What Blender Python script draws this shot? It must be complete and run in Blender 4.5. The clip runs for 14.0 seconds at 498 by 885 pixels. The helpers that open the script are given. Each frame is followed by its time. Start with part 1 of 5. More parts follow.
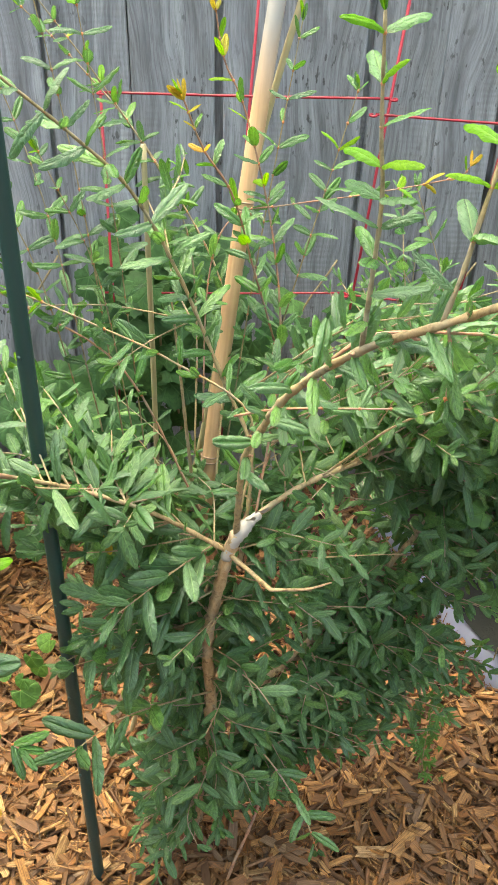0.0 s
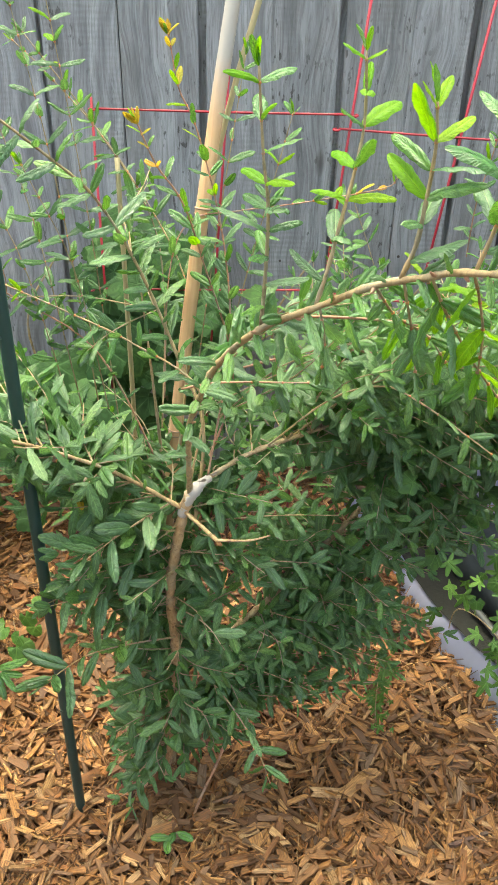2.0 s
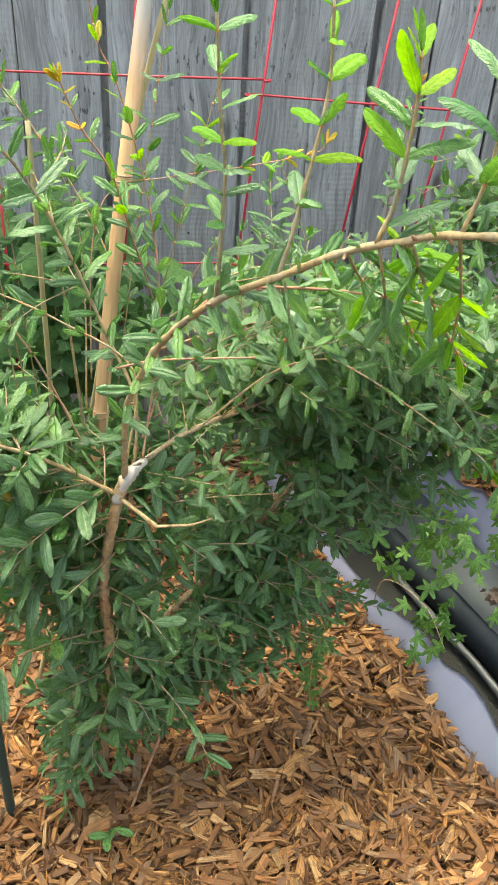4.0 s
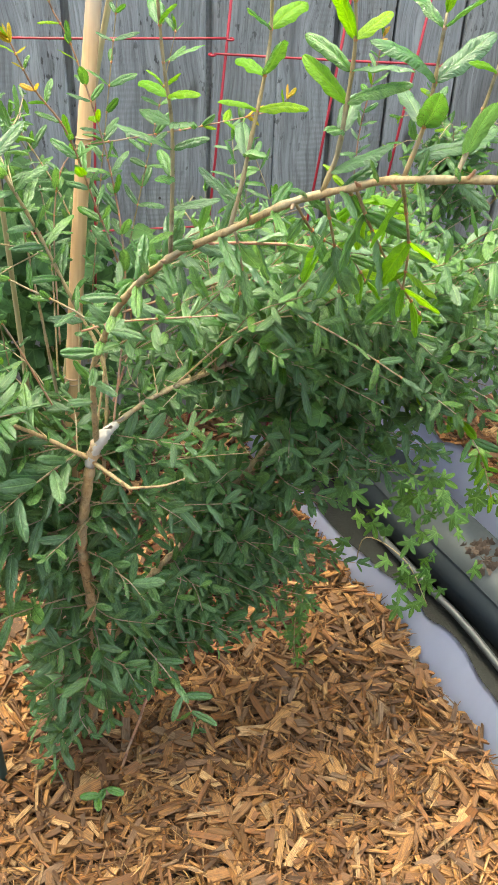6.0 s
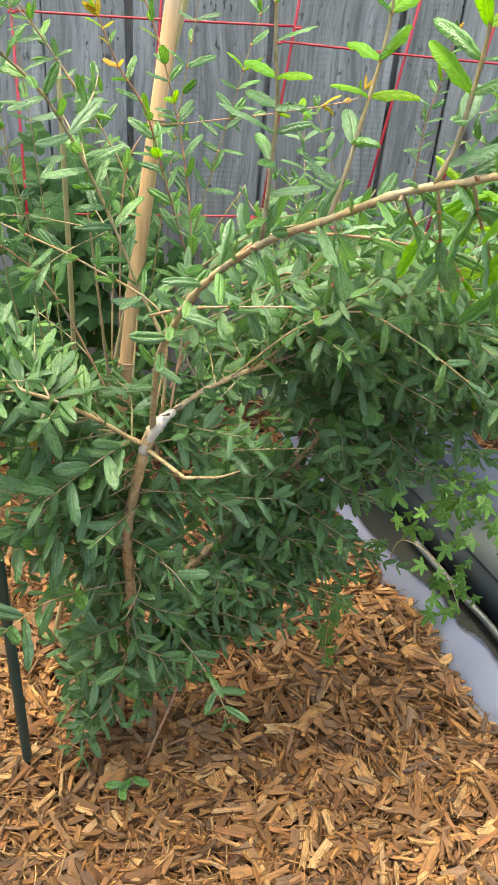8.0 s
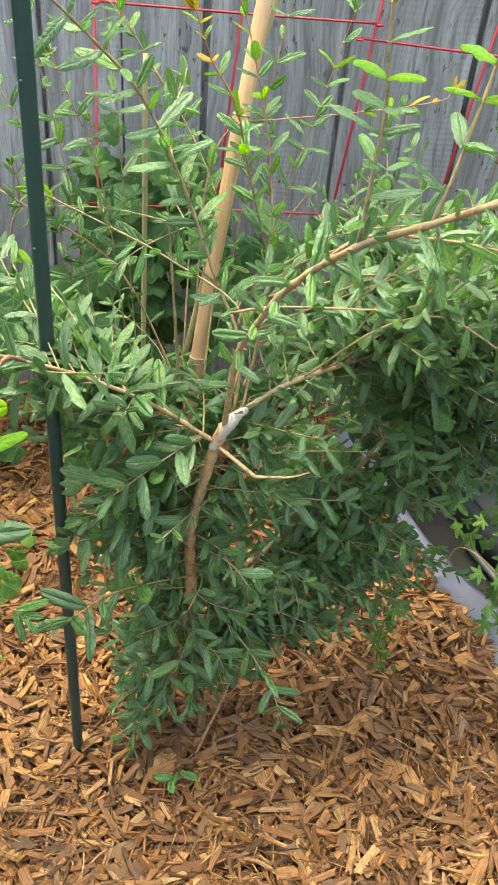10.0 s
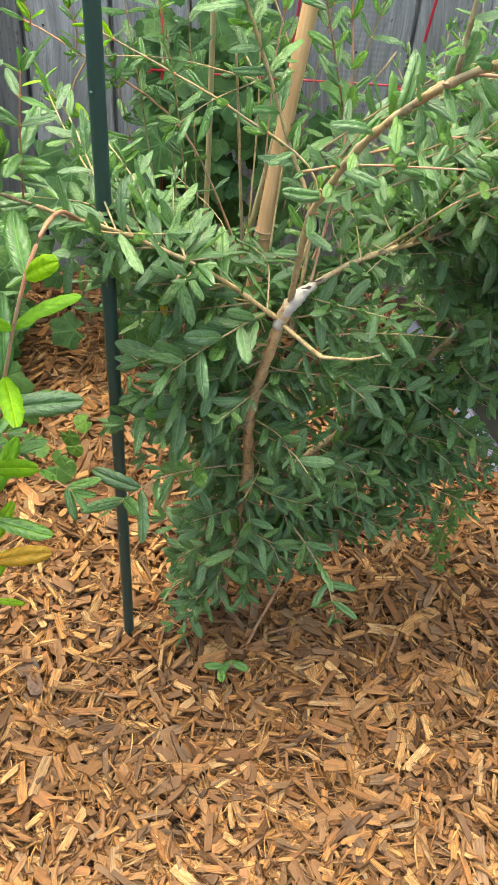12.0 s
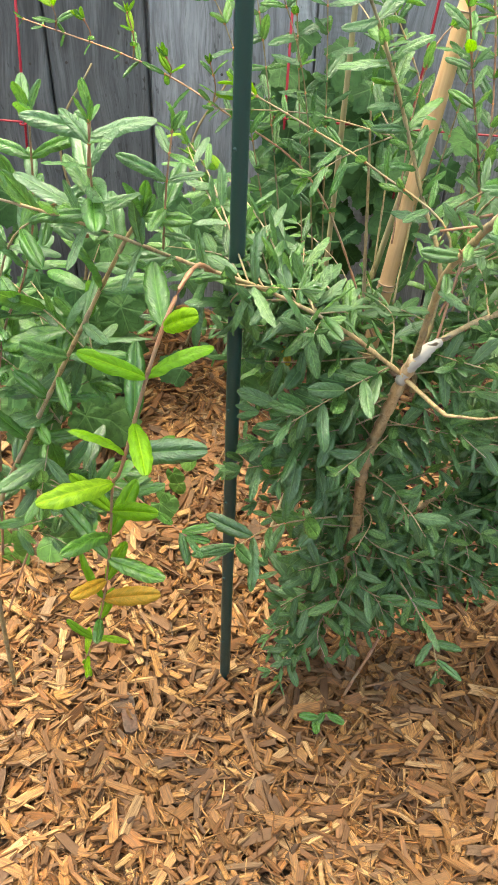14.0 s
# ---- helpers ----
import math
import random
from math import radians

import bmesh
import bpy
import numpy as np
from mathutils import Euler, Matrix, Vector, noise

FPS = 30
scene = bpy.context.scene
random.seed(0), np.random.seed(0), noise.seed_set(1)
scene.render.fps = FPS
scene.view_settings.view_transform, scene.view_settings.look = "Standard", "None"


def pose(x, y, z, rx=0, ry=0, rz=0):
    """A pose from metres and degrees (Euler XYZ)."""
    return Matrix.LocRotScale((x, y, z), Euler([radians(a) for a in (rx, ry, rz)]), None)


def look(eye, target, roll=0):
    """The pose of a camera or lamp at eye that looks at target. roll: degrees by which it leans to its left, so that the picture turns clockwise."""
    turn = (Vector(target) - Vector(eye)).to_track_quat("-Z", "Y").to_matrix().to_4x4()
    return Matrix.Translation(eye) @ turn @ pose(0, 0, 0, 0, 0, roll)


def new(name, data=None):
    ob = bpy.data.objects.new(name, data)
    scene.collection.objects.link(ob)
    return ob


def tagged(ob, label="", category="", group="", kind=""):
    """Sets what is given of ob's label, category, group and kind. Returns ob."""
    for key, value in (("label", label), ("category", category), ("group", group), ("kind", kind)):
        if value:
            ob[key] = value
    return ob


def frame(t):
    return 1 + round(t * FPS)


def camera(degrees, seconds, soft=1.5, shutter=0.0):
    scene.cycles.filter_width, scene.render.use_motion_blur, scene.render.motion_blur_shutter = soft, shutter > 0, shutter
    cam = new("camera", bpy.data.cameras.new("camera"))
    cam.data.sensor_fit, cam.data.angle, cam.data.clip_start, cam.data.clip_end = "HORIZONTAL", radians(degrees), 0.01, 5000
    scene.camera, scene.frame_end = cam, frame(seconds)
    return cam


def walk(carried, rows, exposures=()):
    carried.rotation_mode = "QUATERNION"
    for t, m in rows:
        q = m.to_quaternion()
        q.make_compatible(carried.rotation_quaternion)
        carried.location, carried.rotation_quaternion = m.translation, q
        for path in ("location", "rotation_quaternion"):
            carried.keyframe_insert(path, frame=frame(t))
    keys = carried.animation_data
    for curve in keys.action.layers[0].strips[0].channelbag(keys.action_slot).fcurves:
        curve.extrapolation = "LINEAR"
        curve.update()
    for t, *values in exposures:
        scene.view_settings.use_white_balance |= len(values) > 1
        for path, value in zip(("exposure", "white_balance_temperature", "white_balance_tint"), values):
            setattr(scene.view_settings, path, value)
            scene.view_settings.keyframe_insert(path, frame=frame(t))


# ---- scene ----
cam = camera(31.3, 14.0, 1.5)
METRES, EYE, TILT, LEAN, TURN = 0.80, 1.41, -36.0, -1.0, 0.0
EXPOSURE = 2.68
ROWS = [
    (0.0, 0.0, 0.0, 0.0, -0.0, 0.0, -0.0),
    (0.5, 0.0499, -0.1624, 0.0124, -0.09, 0.12, -1.86),
    (1.0, 0.1217, -0.1787, -0.0288, 0.3, 0.09, -1.42),
    (1.5, 0.1147, -0.1843, -0.044, 0.84, 0.15, -0.69),
    (2.0, 0.115, -0.2058, -0.0488, 1.36, 0.14, -0.62),
    (2.5, 0.0879, -0.1947, -0.063, -0.13, 0.41, 0.42),
    (3.0, 0.0614, -0.16, -0.0352, -0.03, -0.41, 0.32),
    (3.5, 0.0457, -0.1531, -0.0419, -0.85, -0.29, 0.53),
    (4.0, 0.0382, -0.1416, -0.0441, -5.79, -1.46, 1.58),
    (6.5, 0.0701, -0.1598, -0.062, -6.22, -3.55, 3.67),
    (7.0, 0.0199, -0.133, -0.0535, -6.14, -3.64, 2.2),
    (7.5, 0.0032, -0.1272, -0.0638, -5.79, -3.37, 0.87),
    (8.0, -0.0022, -0.1229, -0.0617, -5.57, -3.77, 0.35),
    (10.5, -0.0483, -0.0755, -0.0385, -0.52, -5.87, -2.61),
    (11.0, -0.085, 0.0284, -0.0644, 1.57, -9.01, -4.32),
    (11.5, -0.0456, 0.0146, -0.1086, 1.19, -10.45, -3.77),
    (12.0, -0.0559, -0.0346, -0.1051, 1.06, -10.28, -3.66),
    (12.5, -0.0692, -0.03, -0.106, 1.7, -10.22, -3.6),
    (13.0, -0.105, -0.0222, -0.0888, 4.66, -9.75, -3.91),
    (13.5, -0.1068, -0.0222, -0.0847, 6.04, -9.15, -4.88),
    (14.0, -0.11, -0.0275, -0.0838, 6.8, -8.62, -5.69),
]
path = [(t, pose(0, 0, EYE, TILT, LEAN, TURN) @ pose(METRES * x, METRES * y, METRES * z, 90 + pitch, roll, yaw)) for t, x, y, z, yaw, pitch, roll in ROWS]
path += [(4.2, look((0.043, -0.113, 1.426), (0.326, 1.442, 0.202), 4.4)), (10.3, look((-0.042, -0.091, 1.425), (0.050, 1.431, 0.131), 5.3))]
walk(cam, sorted(path, key=lambda row: row[0]), [(0.0, EXPOSURE, 7400, -9)])

# ---- light ----
SUN_ELEV, SUN_AZ = 74.0, 330.0
world = bpy.data.worlds.new("sky")
scene.world = world
world.use_nodes = True
wn = world.node_tree
sky = wn.nodes.new("ShaderNodeTexSky")
sky.sky_type = "NISHITA"
sky.sun_disc = False
sky.sun_elevation = radians(SUN_ELEV)
sky.sun_rotation = radians(SUN_AZ)
sky.air_density, sky.dust_density, sky.ozone_density = 1.0, 7.0, 0.3
wn.links.new(sky.outputs["Color"], wn.nodes["Background"].inputs["Color"])
wn.nodes["Background"].inputs["Strength"].default_value = 0.15

sun = new("sun", bpy.data.lights.new("sun", "SUN"))
sun.data.energy = 0.34
sun.data.angle = radians(38)
sun.data.color = (0.94, 0.97, 1.0)
az = radians(SUN_AZ)
sun_dir = Vector((math.sin(az) * math.cos(radians(SUN_ELEV)), math.cos(az) * math.cos(radians(SUN_ELEV)), math.sin(radians(SUN_ELEV))))
sun.matrix_world = look(sun_dir * 20, (0, 0, 0))


# ---- materials ----
class Mat:
    """A small wrapper for building node materials."""

    def __init__(self, name):
        self.m = bpy.data.materials.new(name)
        self.m.use_nodes = True
        self.t = self.m.node_tree
        self.b = self.t.nodes["Principled BSDF"]
        self.out = self.t.nodes["Material Output"]

    def n(self, kind, **props):
        node = self.t.nodes.new("ShaderNode" + kind)
        for k, v in props.items():
            setattr(node, k, v)
        return node

    def link(self, a, b):
        self.t.links.new(a, b)

    def set(self, **vals):
        for k, v in vals.items():
            self.b.inputs[k.replace("_", " ")].default_value = v

    def ramp(self, src, stops, mode="LINEAR"):
        r = self.n("ValToRGB")
        r.color_ramp.interpolation = mode
        el = r.color_ramp.elements
        while len(el) < len(stops):
            el.new(0.5)
        for e, (p, c) in zip(el, stops):
            e.position, e.color = p, (*c, 1)
        self.link(src, r.inputs[0])
        return r.outputs[0]

    def noise(self, vec, scale, detail=4, rough=0.55):
        t = self.n("TexNoise")
        t.inputs["Scale"].default_value = scale
        t.inputs["Detail"].default_value = detail
        t.inputs["Roughness"].default_value = rough
        if vec is not None:
            self.link(vec, t.inputs["Vector"])
        return t.outputs["Fac"]

    def mapped(self, src, scale=(1, 1, 1)):
        m = self.n("Mapping")
        m.inputs["Scale"].default_value = scale
        self.link(src, m.inputs["Vector"])
        return m.outputs[0]

    def math(self, op, a, b=None, c=None):
        m = self.n("Math", operation=op)
        for i, v in enumerate((a, b, c)):
            if v is None:
                continue
            if isinstance(v, (int, float)):
                m.inputs[i].default_value = v
            else:
                self.link(v, m.inputs[i])
        return m.outputs[0]

    def mix(self, fac, a, b, mode="MIX"):
        m = self.n("MixRGB", blend_type=mode)
        for i, v in enumerate((fac, a, b)):
            if isinstance(v, (int, float)):
                m.inputs[i].default_value = v
            elif isinstance(v, tuple):
                m.inputs[i].default_value = (*v, 1)
            else:
                self.link(v, m.inputs[i])
        return m.outputs[0]

    def bump(self, height, strength=0.3, dist=0.002):
        b = self.n("Bump")
        b.inputs["Strength"].default_value = strength
        b.inputs["Distance"].default_value = dist
        self.link(height, b.inputs["Height"])
        self.link(b.outputs[0], self.b.inputs["Normal"])
        return b.outputs[0]

    def coord(self, which="Object"):
        return self.n("TexCoord").outputs[which]

    def rand(self, per_object):
        return self.n("ObjectInfo").outputs["Random"] if per_object else self.n("NewGeometry").outputs["Random Per Island"]


def leaf_material(name, stops, trans, per_object, rough=0.27, gloss=1.0, trans_mix=0.26, pucker=0.95, wide=1.0):
    """A waxy leaf: colour varied leaf by leaf, sunk pale midrib, puckered between slanting veins, paler dusty bloom, light shining through it."""
    k = Mat(name)
    uv = k.n("UVMap").outputs[0]
    sep = k.n("SeparateXYZ")
    k.link(uv, sep.inputs[0])
    u, v = sep.outputs[0], sep.outputs[1]
    across = k.math("ABSOLUTE", k.math("SUBTRACT", v, 0.5))
    rnd = k.rand(per_object)
    col = k.ramp(rnd, stops)
    # puckers: soft lumps between veins that run outwards and towards the tip
    spot = k.n("CombineXYZ")
    k.link(k.math("ADD", k.math("MULTIPLY", k.math("SUBTRACT", u, k.math("MULTIPLY", across, 0.35)), 11.0 * wide), k.math("MULTIPLY", rnd, 91.0)), spot.inputs[0])
    k.link(k.math("ADD", k.math("MULTIPLY", v, 3.4 * wide), k.math("MULTIPLY", rnd, 57.0)), spot.inputs[1])
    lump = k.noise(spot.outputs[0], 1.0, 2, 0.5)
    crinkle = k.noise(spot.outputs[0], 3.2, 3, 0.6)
    # shade of the hollows and creases between puckers, mixed into the colour
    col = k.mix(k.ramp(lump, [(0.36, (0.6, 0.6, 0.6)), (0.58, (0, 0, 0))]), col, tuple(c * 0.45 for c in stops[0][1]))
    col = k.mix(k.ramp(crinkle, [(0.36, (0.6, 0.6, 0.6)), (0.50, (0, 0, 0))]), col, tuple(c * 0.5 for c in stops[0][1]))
    rib = k.ramp(across, [(0.0, (0.45, 0.45, 0.45)), (0.05, (0, 0, 0))])
    col = k.mix(rib, col, tuple(min(1, c * 1.5 + 0.03) for c in stops[-1][1]))
    k.link(col, k.b.inputs["Base Color"])
    groove = k.math("MULTIPLY", k.math("MINIMUM", across, 0.06), 16.0)
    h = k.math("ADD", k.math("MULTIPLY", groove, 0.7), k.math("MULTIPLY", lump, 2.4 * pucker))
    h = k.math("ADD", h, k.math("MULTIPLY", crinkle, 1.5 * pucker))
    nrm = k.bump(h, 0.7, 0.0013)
    k.link(k.math("ADD", k.math("MULTIPLY", crinkle, 0.22), rough - 0.11), k.b.inputs["Roughness"])
    k.b.inputs["Specular IOR Level"].default_value = gloss
    k.b.inputs["IOR"].default_value = 1.62
    tr = k.n("BsdfTranslucent")
    k.link(k.mix(0.5, col, trans), tr.inputs["Color"])
    k.link(nrm, tr.inputs["Normal"])
    mx = k.n("MixShader")
    mx.inputs[0].default_value = trans_mix
    k.link(k.b.outputs[0], mx.inputs[1])
    k.link(tr.outputs[0], mx.inputs[2])
    k.link(mx.outputs[0], k.out.inputs[0])
    return k.m


MATURE = [(0.0, (0.068, 0.154, 0.060)), (0.5, (0.096, 0.208, 0.074)), (0.85, (0.122, 0.254, 0.076)), (1.0, (0.162, 0.318, 0.066))]
FRESH = [(0.0, (0.06, 0.17, 0.036)), (0.6, (0.085, 0.22, 0.036)), (1.0, (0.13, 0.285, 0.035))]
LIME = [(0.0, (0.12, 0.29, 0.012)), (0.6, (0.19, 0.37, 0.012)), (1.0, (0.30, 0.43, 0.014))]
GOLD = [(0.0, (0.36, 0.36, 0.03)), (0.5, (0.56, 0.42, 0.03)), (1.0, (0.58, 0.28, 0.04))]


def leaf_set(prefix, per_object):
    """Mature, fresh, lime and golden leaves of the shrubs."""
    return [leaf_material(prefix + "_mature", MATURE, (0.24, 0.48, 0.09), per_object, 0.19, 0.85, 0.35, 1.1),
            leaf_material(prefix + "_fresh", FRESH, (0.20, 0.42, 0.03), per_object, 0.23, 0.75, 0.33, 1.0),
            leaf_material(prefix + "_lime", LIME, (0.34, 0.66, 0.01), per_object, 0.48, 0.25, 0.50, 0.6),
            leaf_material(prefix + "_gold", GOLD, (0.8, 0.45, 0.04), per_object, 0.48, 0.35, 0.45, 0.5)]


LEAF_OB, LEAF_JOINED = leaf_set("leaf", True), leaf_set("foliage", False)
VINE = leaf_material("vine_leaf", [(0.0, (0.038, 0.092, 0.032)), (1.0, (0.072, 0.150, 0.040))], (0.13, 0.28, 0.035), False, 0.6, 0.15, 0.24, 0.6, 0.7)
WEED = leaf_material("weed_leaf", [(0.0, (0.055, 0.138, 0.026)), (1.0, (0.115, 0.225, 0.036))], (0.22, 0.42, 0.04), False, 0.5, 0.3, 0.24, 0.5, 0.6)


def bark_material(name, dark, light, scale=90, rough=0.8):
    """Bark: fine flakes, paler and greyer patches, dark scars."""
    k = Mat(name)
    c = k.mapped(k.coord(), (1, 1, 0.35))
    n1, n2, n3 = k.noise(c, scale * 2.2, 6, 0.7), k.noise(k.coord(), 26, 4, 0.6), k.noise(k.coord(), 75, 3, 0.6)
    col = k.ramp(n1, [(0.32, dark), (0.68, light)])
    grey = sum(light) / 3
    col = k.mix(k.ramp(n2, [(0.46, (0, 0, 0)), (0.64, (0.6, 0.6, 0.6))]), col, (grey * 0.80, grey * 0.72, grey * 0.55))
    col = k.mix(k.ramp(n3, [(0.55, (0, 0, 0)), (0.68, (0.75, 0.75, 0.75))]), col, tuple(a * 0.45 for a in dark))
    k.link(col, k.b.inputs["Base Color"])
    k.set(Roughness=rough)
    k.bump(k.math("ADD", n1, n3), 0.8, 0.0014)
    return k.m


BARK = bark_material("bark", (0.27, 0.155, 0.075), (0.56, 0.37, 0.20))
ARM_BARK = bark_material("young_bark", (0.20, 0.128, 0.064), (0.45, 0.32, 0.165), 120, 0.65)
TWIG = bark_material("twig_bark", (0.19, 0.13, 0.058), (0.40, 0.29, 0.14), 150, 0.55)
BUD = bark_material("bud_scale", (0.34, 0.10, 0.03), (0.58, 0.22, 0.06), 150, 0.5)
RED_TWIG = bark_material("red_twig_bark", (0.25, 0.11, 0.065), (0.38, 0.19, 0.10), 150, 0.5)


def chip_material(name, per_object):
    k = Mat(name)
    uv = k.n("UVMap").outputs[0]
    rnd = k.rand(per_object)
    base = k.ramp(rnd, [(0.0, (0.022, 0.011, 0.006)), (0.10, (0.068, 0.029, 0.013)), (0.20, (0.216, 0.085, 0.026)), (0.30, (0.104, 0.049, 0.023)), (0.42, (0.342, 0.152, 0.046)),
                        (0.52, (0.153, 0.071, 0.029)), (0.64, (0.432, 0.209, 0.070)), (0.74, (0.261, 0.097, 0.027)), (0.82, (0.162, 0.105, 0.067)), (0.92, (0.540, 0.312, 0.132)), (1.0, (0.351, 0.160, 0.051))])
    grain = k.noise(k.mapped(uv, (26, 620, 1)), 1.0, 6, 0.75)
    blot = k.noise(k.mapped(uv, (60, 150, 1)), 1.0, 4, 0.6)
    col = k.mix(k.ramp(grain, [(0.38, (0.9, 0.9, 0.9)), (0.60, (0, 0, 0))]), base, (0.075, 0.036, 0.017))
    col = k.mix(k.ramp(blot, [(0.44, (0, 0, 0)), (0.70, (0.75, 0.75, 0.75))]), col, (0.095, 0.048, 0.023))
    k.link(col, k.b.inputs["Base Color"])
    k.set(Roughness=0.6)
    k.b.inputs["Specular IOR Level"].default_value = 0.3
    k.bump(grain, 0.7, 0.0012)
    return k.m


CHIP_JOINED, CHIP_OB = chip_material("wood_chip_mass", False), chip_material("wood_chip", True)


def soil_material():
    k = Mat("mulch_soil")
    c = k.coord()
    n1, n2 = k.noise(c, 90, 6, 0.7), k.noise(c, 6, 3)
    col = k.ramp(n1, [(0.3, (0.018, 0.010, 0.006)), (0.6, (0.045, 0.024, 0.012)), (0.8, (0.10, 0.052, 0.022))])
    col = k.mix(k.math("MULTIPLY", n2, 0.4), col, (0.06, 0.035, 0.02))
    k.link(col, k.b.inputs["Base Color"])
    k.set(Roughness=0.9)
    k.bump(n1, 1.0, 0.01)
    return k.m


def fence_material(name, age=1.0):
    """Rain-greyed pine: streaks along the board, a tone of its own for each board, knots and dark stains."""
    k = Mat(name)
    info = k.n("ObjectInfo")
    c = k.coord("Object")
    off = k.n("CombineXYZ")
    k.link(k.math("MULTIPLY", info.outputs["Random"], 37.0), off.inputs[0])
    k.link(k.math("MULTIPLY", info.outputs["Random"], 11.0), off.inputs[2])
    add = k.n("VectorMath", operation="ADD")
    k.link(c, add.inputs[0])
    k.link(off.outputs[0], add.inputs[1])
    p = add.outputs[0]
    warp = k.n("TexNoise")
    warp.inputs["Scale"].default_value = 5
    k.link(k.mapped(p, (1, 1, 0.5)), warp.inputs["Vector"])
    bend = k.n("VectorMath", operation="MULTIPLY_ADD")
    k.link(warp.outputs["Color"], bend.inputs[0])
    bend.inputs[1].default_value = (0.09, 0.0, 0.06)
    k.link(p, bend.inputs[2])
    q = bend.outputs[0]
    fine = k.noise(k.mapped(q, (210, 60, 9)), 1.0, 6, 0.75)
    broad = k.noise(k.mapped(q, (30, 8, 2.4)), 1.0, 5, 0.65)
    stain = k.noise(k.mapped(p, (14, 8, 3.0)), 1.0, 4, 0.6)
    col = k.ramp(broad, [(0.30, (0.150, 0.148, 0.157)), (0.5, (0.288, 0.285, 0.300)), (0.70, (0.440, 0.436, 0.450))])
    col = k.mix(k.ramp(fine, [(0.36, (0.65, 0.65, 0.65)), (0.56, (0, 0, 0))]), col, (0.095, 0.09, 0.092))
    col = k.mix(k.ramp(stain, [(0.52, (0, 0, 0)), (0.75, (0.6, 0.6, 0.6))]), col, (0.12, 0.11, 0.105))
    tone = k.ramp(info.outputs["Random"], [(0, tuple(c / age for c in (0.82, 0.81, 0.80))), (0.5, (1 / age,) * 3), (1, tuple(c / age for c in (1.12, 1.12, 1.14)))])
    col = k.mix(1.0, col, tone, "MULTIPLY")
    vor = k.n("TexVoronoi")
    vor.inputs["Scale"].default_value = 1.0
    k.link(k.mapped(p, (9, 0.001, 3.2)), vor.inputs["Vector"])
    speck = k.noise(k.mapped(p, (120, 40, 45)), 1.0, 3, 0.5)
    where = k.noise(k.mapped(p, (7, 3, 2.2)), 1.0, 3)
    pits = k.math("MULTIPLY", k.ramp(speck, [(0.62, (0, 0, 0)), (0.68, (0.85, 0.85, 0.85))]), k.ramp(where, [(0.46, (0, 0, 0)), (0.6, (1, 1, 1))]))
    col = k.mix(pits, col, (0.055, 0.05, 0.047))
    saw = k.n("TexWave", bands_direction="Z")
    saw.inputs["Scale"].default_value = 26
    saw.inputs["Distortion"].default_value = 3.0
    saw.inputs["Detail"].default_value = 2
    saw.inputs["Detail Scale"].default_value = 4
    k.link(k.mapped(p, (0.25, 1, 1)), saw.inputs["Vector"])
    sawn = k.math("MULTIPLY", saw.outputs["Fac"], k.ramp(k.noise(k.mapped(p, (9, 3, 1.6)), 1.0, 2), [(0.50, (0, 0, 0)), (0.66, (0.30, 0.30, 0.30))]))
    col = k.mix(sawn, col, (0.13, 0.12, 0.115))
    knot = k.ramp(vor.outputs["Distance"], [(0.05, (0.9, 0.9, 0.9)), (0.13, (0, 0, 0))])
    col = k.mix(knot, col, (0.05, 0.042, 0.038))
    k.link(col, k.b.inputs["Base Color"])
    k.set(Roughness=0.9)
    k.bump(k.math("ADD", fine, k.math("MULTIPLY", broad, 0.8)), 0.8, 0.0025)
    return k.m


def plain(name, col, rough=0.5, metal=0.0, var=0.25, scale=25, bump=0.15, dist=0.001):
    k = Mat(name)
    n1, n2 = k.noise(k.coord(), scale, 5, 0.6), k.noise(k.coord(), scale * 9, 3)
    c = k.mix(k.math("MULTIPLY", n1, var * 2), col, tuple(a * 0.55 for a in col))
    k.link(c, k.b.inputs["Base Color"])
    k.link(k.math("ADD", k.math("MULTIPLY", n2, 0.2), rough - 0.1), k.b.inputs["Roughness"])
    k.set(Metallic=metal)
    k.bump(n2, bump, dist)
    return k.m


def bamboo_material():
    k = Mat("bamboo_skin")
    c = k.coord("Generated")
    z = k.n("SeparateXYZ")
    k.link(c, z.inputs[0])
    o = k.coord("Object")
    fine = k.noise(k.mapped(o, (220, 220, 6)), 1.0, 4, 0.6)
    blot = k.noise(k.mapped(o, (30, 30, 9)), 1.0, 3)
    col = k.ramp(fine, [(0.3, (0.50, 0.29, 0.155)), (0.7, (0.64, 0.405, 0.235))])
    col = k.mix(k.ramp(z.outputs[2], [(0.77, (0, 0, 0)), (0.83, (0.95, 0.95, 0.95))]), col, (0.33, 0.305, 0.29))
    col = k.mix(k.ramp(blot, [(0.5, (0, 0, 0)), (0.8, (0.5, 0.5, 0.5))]), col, (0.30, 0.16, 0.08))
    k.link(col, k.b.inputs["Base Color"])
    k.set(Roughness=0.45)
    k.bump(fine, 0.2, 0.0006)
    return k.m


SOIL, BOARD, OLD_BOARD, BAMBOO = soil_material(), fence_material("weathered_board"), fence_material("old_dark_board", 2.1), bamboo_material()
BAMBOO_RING = plain("bamboo_ring", (0.30, 0.20, 0.14), 0.7)
CANE = plain("cane_skin", (0.44, 0.36, 0.20), 0.55, 0, 0.3, 60)
GREEN_COAT = plain("green_plastic_coat", (0.016, 0.045, 0.042), 0.42, 0, 0.2, 40, 0.3)
RED_WIRE = plain("red_coated_wire", (0.29, 0.010, 0.026), 0.4, 0, 0.2, 80)
WHITE_PLASTIC = plain("white_plastic", (0.48, 0.50, 0.66), 0.5, 0, 0.12, 9, 0.1)
